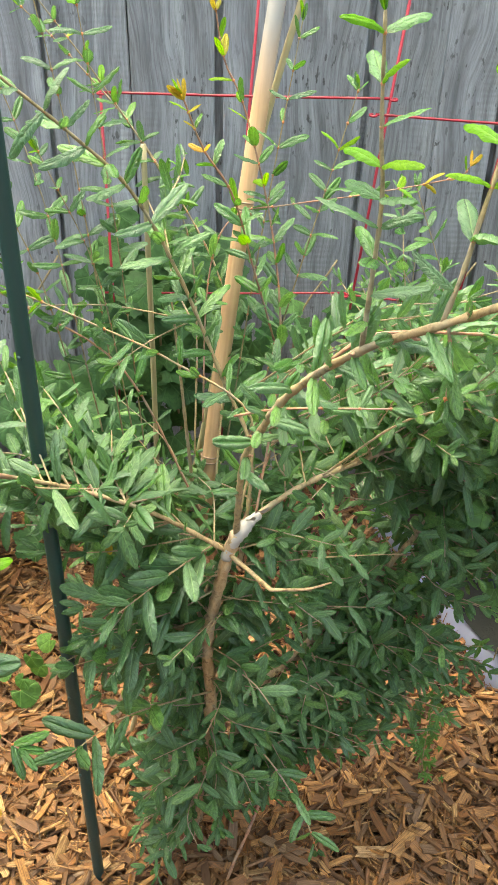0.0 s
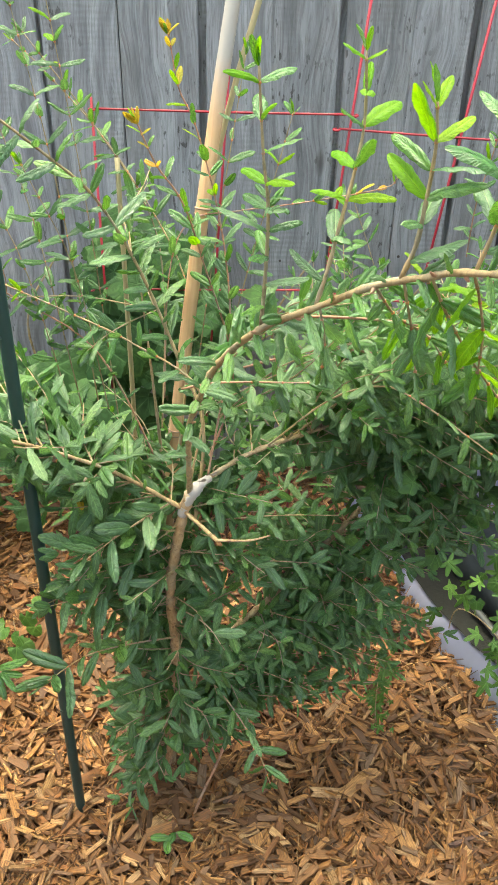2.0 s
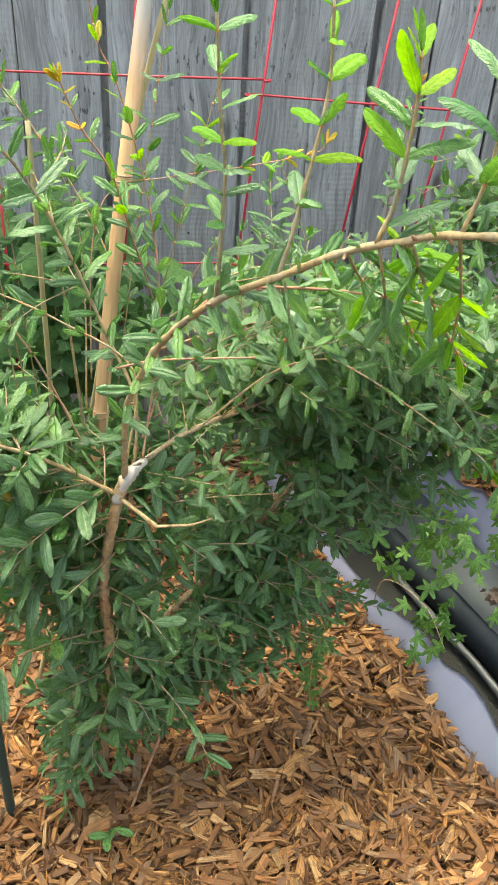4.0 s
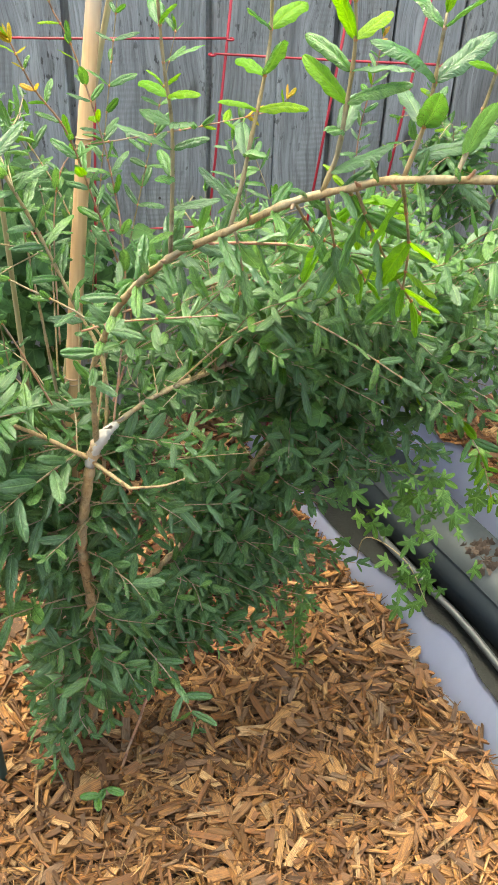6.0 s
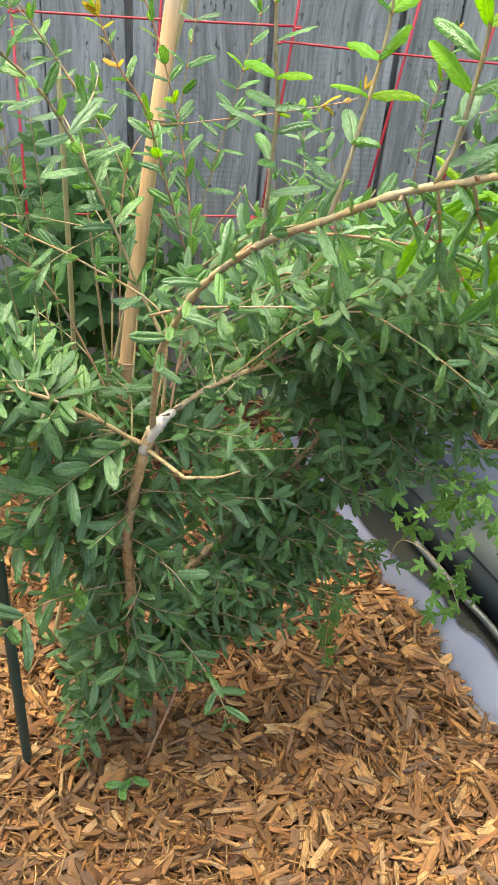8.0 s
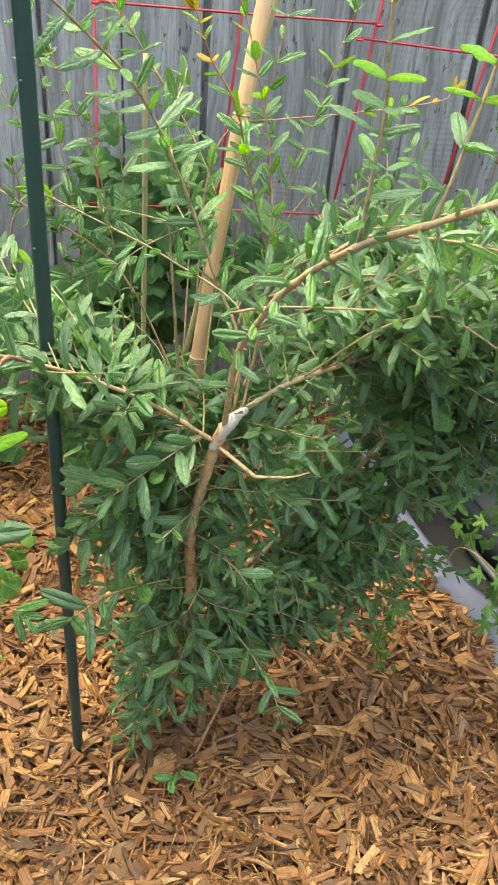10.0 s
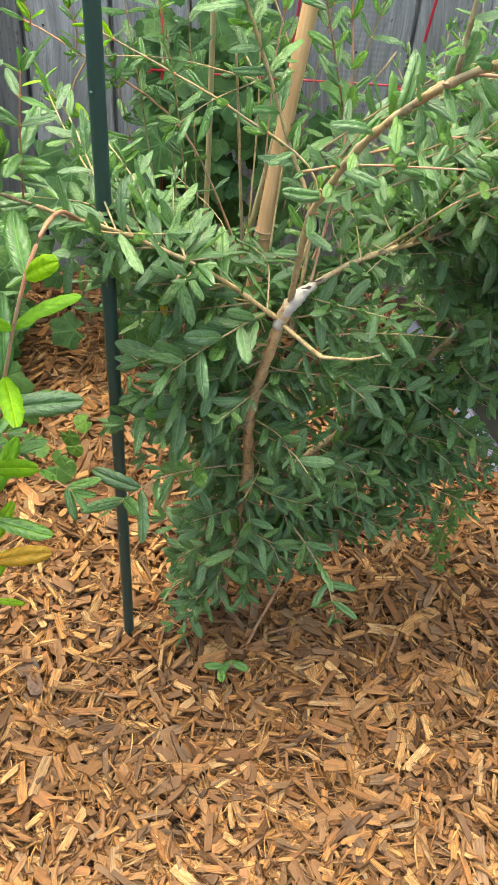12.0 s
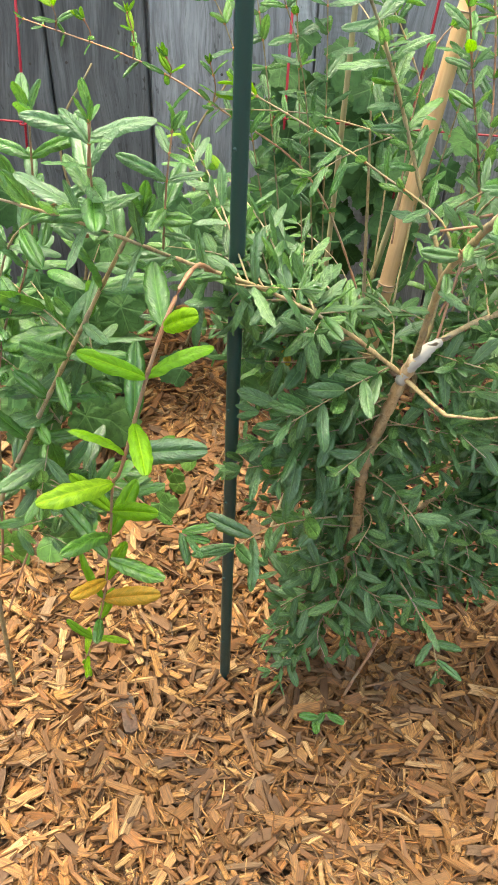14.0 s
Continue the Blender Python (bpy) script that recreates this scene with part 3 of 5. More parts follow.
def build_bamboo():
    base, top = Vector((-0.115, 0.78, -0.03)), Vector((0.040, 1.14, 1.46))
    thing = empty("bamboo_stake", base, "thick tan bamboo pole leaning behind the shrub", "bamboo stake")
    d = top - base
    L = d.length
    nodes = [0.10, 0.40, 0.745, 1.078, 1.40]
    turn = d.to_track_quat("Z", "Y")
    sway = turn.inverted() @ Vector((0.034, 0, 0))

    def bowed(z):
        return sway * max(0.0, (z - 0.75) / 0.8) ** 1.6
    bm = bmesh.new()
    sides, rings = 16, []
    zs = sorted(set([0.0, L] + [z + o for z in nodes for o in (-0.012, -0.005, 0.0, 0.005, 0.012) if 0 < z + o < L] + list(np.linspace(0.03, L - 0.03, 30))))
    for z in zs:
        near = min(abs(z - n) for n in nodes)
        r = 0.0112 - 0.0016 * z / L + (0.0012 * math.exp(-(near / 0.004) ** 2))
        rings.append([bm.verts.new(bowed(z) + Vector((r * math.cos(6.2832 * s / sides), r * math.sin(6.2832 * s / sides), z))) for s in range(sides)])
    for a, b in zip(rings, rings[1:]):
        for s in range(sides):
            bm.faces.new((a[s], a[(s + 1) % sides], b[(s + 1) % sides], b[s]))
    bm.faces.new(rings[-1])
    part("culm", bm, BAMBOO, thing)
    for z in nodes:
        for o in (-0.004, 0.004):
            bm = bmesh.new()
            ring = []
            for i in range(18):
                w = 6.2832 * i / 18
                r = 0.0124 - 0.0016 * z / L
                ring.append([bm.verts.new(bowed(z) + Vector(((r + 0.0011 * math.cos(q)) * math.cos(w), (r + 0.0011 * math.cos(q)) * math.sin(w), z + o + 0.0011 * math.sin(q)))) for q in (0, 1.57, 3.14, 4.71)])
            for i in range(18):
                for j in range(4):
                    a, b = ring[i], ring[(i + 1) % 18]
                    bm.faces.new((a[j], b[j], b[(j + 1) % 4], a[(j + 1) % 4]))
            part("node_ring", bm, BAMBOO_RING, thing)
    thing.rotation_mode = "QUATERNION"
    thing.rotation_quaternion = turn


build_bamboo()
for pts, lab in (([(-0.14, 1.10, -0.02), (-0.128, 1.10, 0.6), (-0.124, 1.10, 1.062)], "thin pale cane standing behind the shrub"),
                 ([(-0.20, 1.00, -0.02), (-0.066, 1.05, 0.6), (0.016, 1.08, 1.054), (0.08, 1.09, 1.29), (0.12, 1.10, 1.45)], "thin pale cane leaning behind the bamboo pole")):
    tagged(tube("cane", pts, 0.0046, 0.0038, CANE, None, "", 8, 8, 0.04), lab, "cane")


# ---- red wire cages ----
def wire_cage(at, label, uprights, rungs):
    """uprights: foot and head of each; rungs: height, from, to."""
    thing = empty("tomato_cage", at, label, "plant support", "red wire cages")
    for a, b in uprights:
        tube("upright", [a, b], 0.0026, 0.0026, RED_WIRE, thing, sides=8)
    for a, b in rungs:
        a, b = Vector(a), Vector(b)
        tube("rung", [a, (a + b) / 2 + Vector((0, 0, -0.001)), b], 0.0022, 0.0022, RED_WIRE, thing, sides=8)
        for c, s in ((a, -1), (b, 1)):
            loop = [c + Vector((s * (0.004 + 0.006 * math.sin(w)), 0.006 * math.cos(w) - 0.006, 0)) for w in np.linspace(0, math.pi * 1.4, 7)]
            tube("eye", loop, 0.0022, 0.0022, RED_WIRE, thing, sides=6, per=2)


wire_cage((0.30, 1.55, 0), "red coated wire tomato cage standing before the fence",
          [((0.155, 1.55, 0.0), (0.278, 1.55, 1.36)), ((0.345, 1.55, 0.0), (0.497, 1.55, 1.36)), ((0.50, 1.57, 0), (0.652, 1.57, 1.36))],
          [((0.222, 1.546, 0.978), (0.645, 1.546, 0.957)), ((0.20, 1.546, 0.641), (0.59, 1.55, 0.60))])
wire_cage((-0.05, 1.56, 0), "red coated wire tomato cage standing behind the bamboo pole",
          [((-0.06, 1.57, 0), (0.035, 1.57, 1.36)), ((-0.26, 1.57, 0), (-0.245, 1.57, 1.02))],
          [((-0.236, 1.55, 1.005), (0.246, 1.55, 1.003)), ((-0.27, 1.55, 0.635), (0.19, 1.55, 0.642))])
wire_cage((-0.78, 1.55, 0), "red coated wire tomato cage beside the grape vine",
          [((-0.805, 1.55, 0), (-0.722, 1.55, 1.1)), ((-1.0, 1.55, 0), (-0.98, 1.55, 1.1))],
          [((-1.0, 1.546, 0.58), (-0.765, 1.546, 0.58))])


# ---- the main shrub ----
shrub = empty("shrub", (-0.06, 0.82, 0), "bushy green shrub with narrow glossy leaves, tied to a stake", "shrub")
rng = random.Random(11)


def limb(name, pts, r0, r1, mat, sides=8, wob=0.06, seed=1):
    return tube(name, pts, r0, r1, mat, shrub, "", sides, 6, wob, seed, 0.034)


TRUNK = [(-0.075, 0.82, -0.02), (-0.058, 0.80, 0.138), (-0.036, 0.79, 0.387), (-0.039, 0.78, 0.519), (-0.019, 0.77, 0.654), (-0.003, 0.765, 0.725)]
ARM = [(-0.003, 0.765, 0.725), (0.003, 0.722, 0.855), (0.015, 0.695, 0.910), (0.041, 0.637, 0.998), (0.086, 0.570, 1.080), (0.133, 0.530, 1.124), (0.178, 0.490, 1.166), (0.211, 0.460, 1.188), (0.234, 0.435, 1.204), (0.29, 0.37, 1.23)]
LIMB_B = [(-0.003, 0.77, 0.725), (0.027, 0.79, 0.737), (0.079, 0.83, 0.747), (0.161, 0.89, 0.742), (0.242, 0.95, 0.736), (0.316, 0.99, 0.731), (0.428, 1.02, 0.727), (0.549, 1.05, 0.719)]
LIMB_C = [(-0.08, 0.84, -0.02), (-0.03, 0.85, 0.14), (0.032, 0.88, 0.30), (0.108, 0.92, 0.365), (0.173, 0.95, 0.43), (0.252, 0.98, 0.515), (0.308, 1.0, 0.605), (0.374, 1.0, 0.654), (0.441, 1.0, 0.683)]
LIMB_E = [(-0.013, 0.767, 0.695), (-0.09, 0.75, 0.764), (-0.165, 0.72, 0.822), (-0.206, 0.70, 0.850), (-0.251, 0.68, 0.876), (-0.334, 0.62, 0.945), (-0.40, 0.575, 0.990)]
LIMB_F = [(0.002, 0.78, 0.66), (0.013, 0.82, 0.796), (-0.021, 0.86, 0.875), (-0.068, 0.88, 0.992), (-0.112, 0.86, 1.092), (-0.155, 0.82, 1.156), (-0.207, 0.78, 1.219), (-0.25, 0.75, 1.27)]
limb("trunk", TRUNK, 0.0085, 0.0065, BARK, 10, 0.10, 3)
limb("arching_branch", ARM, 0.0037, 0.0025, ARM_BARK, 10, 0.12, 4)
limb("branch", LIMB_B, 0.0036, 0.0018, ARM_BARK, 8, 0.12, 5)
limb("branch", LIMB_C, 0.0068, 0.0032, ARM_BARK, 9, 0.08, 6)
limb("branch", LIMB_E, 0.0028, 0.0012, ARM_BARK, 8, 0.10, 7)
limb("branch", LIMB_F, 0.0026, 0.0012, TWIG, 8, 0.04, 8)
limb("branch", [(-0.10, 0.80, -0.01), (-0.10, 0.79, 0.2), (-0.08, 0.80, 0.40), (-0.03, 0.84, 0.6)], 0.005, 0.003, ARM_BARK, 8, 0.06, 9)
limb("branch", [(-0.06, 0.84, -0.01), (-0.05, 0.88, 0.25), (-0.06, 0.95, 0.55), (-0.075, 0.99, 0.74), (-0.09, 1.02, 0.90)], 0.006, 0.0012, ARM_BARK, 8, 0.06, 10)
limb("branch", [(-0.02, 0.72, -0.005), (0.0, 0.745, 0.05), (0.03, 0.79, 0.10), (0.06, 0.86, 0.14)], 0.0024, 0.0022, RED_TWIG, 8, 0.12, 12)
tube("broken_twig", [(-0.010, 0.765, 0.692), (0.019, 0.731, 0.691), (0.037, 0.702, 0.698)], 0.0030, 0.0023, ARM_BARK, shrub, "", 8, 6, 0.14)
tube("twig_end", [(0.0355, 0.703, 0.6975), (0.060, 0.704, 0.6965), (0.082, 0.711, 0.692), (0.106, 0.72, 0.693)], 0.0021, 0.0010, ARM_BARK, shrub, "", 8, 6, 0.14)

# shoots: path, radius, bark, leaf gap, leaf size, first leaf, leaf ages


def shoot(pts, r, mat, gap, size, start, kinds, spread=58, droop=0.2, tip=1, sink=None, shrink=0.55):
    tube("shoot", pts, r * 0.75, r * 0.4, mat, sink or shrub, "", 6, 5, 0.03, 1, gap)
    leafy(sink or shrub, pts, rng, gap, size, start, kinds, tip, spread, droop, shrink)


# upright and hanging shoots of the arching branch
shoot([(0.088, 0.567, 1.083), (0.091, 0.572, 1.137), (0.092, 0.572, 1.196), (0.087, 0.572, 1.240), (0.082, 0.572, 1.310)], 0.0026, TWIG, 0.026, 0.043, 0.10, BRIGHT)
shoot([(0.134, 0.529, 1.125), (0.143, 0.532, 1.160), (0.151, 0.540, 1.196), (0.161, 0.550, 1.240), (0.166, 0.560, 1.275), (0.163, 0.560, 1.325)], 0.0024, TWIG, 0.030, 0.043, 0.12, BRIGHT)
shoot([(0.195, 0.474, 1.180), (0.203, 0.472, 1.208), (0.206, 0.472, 1.240), (0.208, 0.472, 1.280), (0.205, 0.472, 1.312)], 0.0026, TWIG, 0.025, 0.050, 0.12, BRIGHT, 45)
shoot([(0.265, 0.40, 1.220), (0.276, 0.41, 1.245), (0.284, 0.41, 1.290)], 0.0022, TWIG, 0.026, 0.046, 0.2, BRIGHT)
shoot([(0.198, 0.474, 1.176), (0.211, 0.478, 1.127), (0.218, 0.48, 1.090)], 0.0016, TWIG, 0.022, 0.040, 0.2, YOUNG, 45, 0.5)
shoot([(0.138, 0.526, 1.127), (0.144, 0.522, 1.097), (0.143, 0.52, 1.072)], 0.0016, TWIG, 0.020, 0.036, 0.2, MIXED, 45, 0.5)
shoot([(0.215, 0.456, 1.19), (0.235, 0.47, 1.15), (0.265, 0.49, 1.10), (0.30, 0.51, 1.05)], 0.0018, TWIG, 0.026, 0.042, 0.15, BRIGHT, 55, 0.35)
for k, c in enumerate(smooth_path(ARM, 6)[8::4]):
    tilt = 2.4 * k
    tube("spur", [c, c + Vector((0.004 * math.cos(tilt), -0.003, 0.004 * math.sin(tilt))), c + Vector((0.007 * math.cos(tilt), -0.005, 0.007 * math.sin(tilt) + 0.002))], 0.0022, 0.0009, RED_TWIG, shrub, "", 6, 3, 0.2, k)
leafy(shrub, ARM, rng, 0.034, 0.040, 0.12, MIXED, 0, 60, 0.15)
# the long side branches
leafy(shrub, LIMB_E, rng, 0.034, 0.056, 0.12, OLD, 1, 62, 0.1, 0.8, 0.85)
leafy(shrub, LIMB_F, rng, 0.027, 0.050, 0.25, MIXED, 1, 60, 0.1, 0.8)
shoot([(0.0, 0.76, 0.75), (0.012, 0.80, 0.862), (-0.075, 0.82, 0.921), (-0.151, 0.82, 0.962), (-0.225, 0.82, 0.998)], 0.0020, TWIG, 0.028, 0.034, 0.25, YOUNG)
shoot([(0.0, 0.78, 0.71), (0.05, 0.90, 0.82), (0.008, 0.90, 1.007), (-0.012, 0.88, 1.084), (-0.039, 0.87, 1.13), (-0.057, 0.86, 1.18)], 0.0022, RED_TWIG, 0.022, 0.036, 0.2, GILT, 50, 0.05, 3)
shoot([(0.02, 0.79, 0.735), (0.045, 0.89, 0.88), (0.034, 0.95, 1.009), (0.001, 0.98, 1.137), (-0.022, 0.99, 1.187), (-0.033, 1.0, 1.246)], 0.0020, RED_TWIG, 0.022, 0.036, 0.15, GILT, 50, 0.05, 3)
shoot([(-0.045, 0.88, 0.80), (-0.04, 0.95, 0.95), (-0.013, 0.98, 1.017), (0.051, 1.0, 1.026), (0.138, 1.02, 1.032), (0.249, 1.04, 1.047), (0.268, 1.04, 1.062)], 0.0015, RED_TWIG, 0.030, 0.034, 0.2, GILT, 50, 0.05, 3)
shoot([(-0.03, 0.90, 0.70), (-0.02, 1.0, 0.84), (-0.037, 1.05, 0.931), (-0.134, 1.12, 1.069), (-0.225, 1.15, 1.165), (-0.265, 1.15, 1.205)], 0.0018, TWIG, 0.024, 0.034, 0.2, YOUNG)
shoot([(-0.06, 0.95, 0.70), (-0.06, 1.05, 0.86), (-0.081, 1.10, 0.978), (-0.161, 1.10, 1.12), (-0.236, 1.10, 1.225)], 0.0018, TWIG, 0.026, 0.036, 0.2, YOUNG)
shoot([(-0.006, 0.74, 0.905), (0.042, 0.72, 0.928), (0.143, 0.70, 0.943)], 0.0018, RED_TWIG, 0.035, 0.042, 0.35, OLD)
shoot([(0.052, 0.622, 1.02), (0.09, 0.625, 1.055), (0.124, 0.64, 1.058), (0.212, 0.69, 1.030), (0.285, 0.73, 1.000), (0.38, 0.77, 0.965)], 0.0024, RED_TWIG, 0.034, 0.048, 0.3, MIXED)
shoot([(0.04, 0.82, 0.88), (0.16, 0.86, 0.894), (0.239, 0.86, 0.891), (0.356, 0.85, 0.874), (0.439, 0.84, 0.856)], 0.0022, RED_TWIG, 0.034, 0.046, 0.25, MIXED)
shoot([(0.10, 0.845, 0.748), (0.18, 0.825, 0.84), (0.244, 0.80, 0.878), (0.29, 0.78, 0.867), (0.34, 0.76, 0.84), (0.396, 0.75, 0.801)], 0.0020, TWIG, 0.04, 0.044, 0.45, OLD)
shoot([(-0.034, 0.775, 0.43), (-0.09, 0.72, 0.475), (-0.145, 0.67, 0.505), (-0.192, 0.63, 0.498)], 0.0018, TWIG, 0.030, 0.060, 0.35, OLD, 62, 0.0, 1, None, 0.95)
shoot([(0.016, 0.78, 0.33), (0.06, 0.74, 0.30), (0.097, 0.70, 0.258), (0.119, 0.69, 0.185)], 0.0018, TWIG, 0.03, 0.046, 0.3, OLD, 60, 0.3)
shoot([(-0.05, 0.88, 0.66), (-0.145, 0.95, 0.827), (-0.267, 1.0, 0.886), (-0.385, 1.05, 0.919), (-0.545, 1.08, 0.948)], 0.0020, RED_TWIG, 0.034, 0.030, 0.2, YOUNG)
shoot([(-0.271, 0.67, 0.895), (-0.263, 0.66, 0.968), (-0.256, 0.66, 1.020)], 0.0018, RED_TWIG, 0.026, 0.044, 0.15, MIXED, 66, 0.05)
# second upright of the long side branch
shoot([(-0.321, 0.63, 0.935), (-0.316, 0.61, 0.993), (-0.310, 0.60, 1.050)], 0.0020, RED_TWIG, 0.028, 0.054, 0.15, MIXED, 62, 0.05)
shoot([(0.40, 1.0, 0.68), (0.50, 0.95, 0.66), (0.57, 0.88, 0.58), (0.60, 0.85, 0.50)], 0.0022, TWIG, 0.028, 0.046, 0.3, BRIGHT, 55, 0.4)

# lime tufts along the thin stem that reaches out behind
for at, up in (((-0.285, 1.01, 0.890), 0.055), ((-0.345, 1.035, 0.908), 0.030), ((-0.395, 1.05, 0.921), 0.060), ((-0.455, 1.065, 0.932), 0.030), ((-0.50, 1.07, 0.940), 0.045)):
    c = Vector(at)
    shoot([c, c + Vector((0.004, -0.006, up * 0.5)), c + Vector((-0.002, -0.008, up))], 0.0014, RED_TWIG, 0.020, 0.030, 0.3, ((0.5, (1, 1, 2)), (1.3, (1, 2, 2))), 50, 0.0, 2)
# airy uprights behind
for end, bow in (((-0.35, 1.05, 1.10), 0.05), ((-0.31, 1.05, 1.25), 0.04), ((-0.25, 1.05, 1.36), 0.03), ((-0.19, 1.03, 1.33), 0.02), 
                 ((-0.22, 0.95, 1.10), 0.04), ((0.06, 1.02, 1.22), -0.02), ((0.12, 0.98, 1.16), -0.03)):
    foot = Vector((-0.08 + 0.45 * (end[0] + 0.08), 0.97, 0.70 + 0.5 * abs(bow)))
    shoot([foot, foot.lerp(Vector(end), 0.5) + Vector((0.3 * bow, 0, bow)), end], 0.0014, TWIG, 0.030, 0.036, 0.18, YOUNG, 58, 0.1)
# the near end of the arching branch
shoot([(0.240, 0.43, 1.207), (0.250, 0.43, 1.25), (0.254, 0.435, 1.31)], 0.0022, TWIG, 0.026, 0.052, 0.15, BRIGHT, 55, 0.1)
shoot([(0.240, 0.43, 1.204), (0.252, 0.45, 1.175), (0.262, 0.46, 1.14), (0.266, 0.47, 1.10)], 0.0018, TWIG, 0.026, 0.040, 0.15, ((0.4, (1, 2)), (1.3, (2, 2, 1))), 60, 0.35)
shoot([(0.211, 0.46, 1.188), (0.222, 0.48, 1.17), (0.240, 0.50, 1.15), (0.262, 0.51, 1.14)], 0.0016, TWIG, 0.018, 0.040, 0.15, ((0.3, (1, 2)), (1.3, (2, 2, 2, 1))), 62, 0.2)
shoot([(0.178, 0.49, 1.166), (0.20, 0.51, 1.13), (0.232, 0.52, 1.105), (0.25, 0.52, 1.08)], 0.0016, TWIG, 0.020, 0.040, 0.2, ((0.4, (0, 1)), (1.3, (1, 2, 2))), 62, 0.3)

for line, r, lo, hi in ((TRUNK, 0.016, -1, 1), (LIMB_C, 0.009, 0.03, 0.30), (LIMB_B, 0.009, 0.0, 0.2)):
    for p in smooth_path(line, 5):
        if lo < p.x < hi and p.z > 0.10:
            BARE.append((p, (Vector((-0.03, -0.08, 1.36)) - p).normalized(), r * r))

put_leaf(shrub, frame_matrix(Vector((-0.156, 0.77, 0.715)), Vector((0.3, -0.6, -0.5)), Vector((0, -0.6, 0.8)), 0.024, 1.3), 1, 3)

# the mass of the crown
mass = Stuff()
sticks = Stuff()
SKELETON = [p for l in (TRUNK[1:], LIMB_B, LIMB_C[1:], LIMB_E[:4], LIMB_F[:5]) for p in smooth_path(l, 5)] + [Vector((-0.06, 0.95, z)) for z in (0.3, 0.45, 0.6, 0.75, 0.9)]


def add_stick(path, r0, r1):
    n = len(path)
    v, f = tube_arrays(path, [r0 + (r1 - r0) * i / (n - 1) for i in range(n)], 5)
    q = np.array([a for a in f if len(a) == 4])
    sticks.add(np.array([tuple(a) for a in v]), q, np.zeros((len(v), 2)))


def crown(center, radii, count, kinds, size, gap=0.021, reach=0.16, lift=0.1, sink=None, skeleton=None, droop=0.3):
    c = Vector(center)
    for i in range(count):
        while True:
            u = Vector((rng.uniform(-1, 1), rng.uniform(-1, 1), rng.uniform(-1, 1)))
            if u.length <= 1:
                break
        target = c + Vector((u.x * radii[0], u.y * radii[1], u.z * radii[2]))
        root = min((p for p in (skeleton or SKELETON)), key=lambda p: (p - target).length + (0.25 if p.z > target.z + 0.05 else 0) + rng.uniform(0, 0.08))
        d = target - root
        if d.length > reach * 1.6:
            root = target - d.normalized() * reach * 1.6
        mid = root.lerp(target, 0.5) + Vector((rng.uniform(-0.02, 0.02), rng.uniform(-0.02, 0.02), lift * d.length * rng.uniform(-0.2, 1.2)))
        if d.length < 0.05:
            target = target + Vector((rng.uniform(-1, 1), rng.uniform(-1, 0.4), rng.uniform(-0.2, 0.6))) * 0.08
        path = smooth_path([root, mid, target], 4)
        if any(before_pole(p) for p in path):
            continue
        add_stick(path, 0.0012, 0.0006)
        leafy(sink or mass, [root, mid, target], rng, gap, size * rng.uniform(0.85, 1.15), 0.12, kinds, 1, 58, droop * 0.4)


crown((-0.045, 0.80, 0.26), (0.13, 0.12, 0.17), 52, OLD, 0.046, 0.024, droop=0.45)
crown((-0.02, 0.81, 0.46), (0.19, 0.14, 0.15), 58, OLD, 0.044, 0.023, droop=0.35)
crown((0.06, 0.87, 0.66), (0.22, 0.15, 0.14), 50, OLD, 0.042)
crown((0.24, 0.97, 0.50), (0.20, 0.17, 0.20), 54, OLD, 0.042, droop=0.35)
crown((0.43, 0.99, 0.64), (0.21, 0.14, 0.13), 40, OLD, 0.042)
crown((0.34, 1.00, 0.80), (0.28, 0.18, 0.10), 22, MIXED, 0.042)
crown((-0.16, 0.82, 0.68), (0.12, 0.12, 0.16), 34, OLD, 0.044)
crown((-0.10, 1.00, 0.70), (0.16, 0.12, 0.12), 20, MIXED, 0.038)
crown((0.12, 1.05, 0.92), (0.18, 0.10, 0.13), 28, MIXED, 0.036)
crown((-0.18, 1.02, 0.94), (0.19, 0.10, 0.15), 4, MIXED, 0.034, 0.026)
crown((-0.22, 0.93, 0.84), (0.14, 0.08, 0.11), 8, YOUNG, 0.040, 0.025)
crown((-0.17, 0.90, 0.78), (0.12, 0.06, 0.08), 8, MIXED, 0.040, 0.025)
crown((0.17, 0.74, 1.00), (0.13, 0.05, 0.07), 12, MIXED, 0.040, 0.027)
crown((0.11, 0.86, 1.06), (0.12, 0.08, 0.12), 34, MIXED, 0.038, 0.026)
crown((0.08, 1.08, 1.06), (0.18, 0.08, 0.12), 20, MIXED, 0.034, 0.024)
crown((-0.13, 0.75, 0.10), (0.05, 0.04, 0.09), 9, OLD, 0.042, 0.024, droop=0.45)
crown((0.13, 0.84, 0.24), (0.11, 0.08, 0.12), 22, OLD, 0.042, 0.024, droop=0.4)
crown((0.24, 0.90, 0.27), (0.12, 0.07, 0.09), 26, OLD, 0.042, 0.024, droop=0.4)
crown((0.30, 0.92, 0.36), (0.14, 0.08, 0.12), 38, OLD, 0.040, 0.024, droop=0.4)
crown((0.48, 1.12, 0.80), (0.22, 0.15, 0.12), 24, MIXED, 0.040)
crown((-0.20, 0.74, 0.80), (0.13, 0.07, 0.08), 9, OLD, 0.050, 0.026)
crown((-0.19, 0.70, 0.60), (0.07, 0.05, 0.10), 10, OLD, 0.050, 0.026)
crown((0.50, 1.02, 0.46), (0.11, 0.10, 0.11), 14, OLD, 0.040, droop=0.4)
crown((0.20, 1.08, 0.80), (0.22, 0.10, 0.12), 22, MIXED, 0.036)
crown((0.28, 0.92, 0.73), (0.20, 0.08, 0.09), 32, OLD, 0.042)
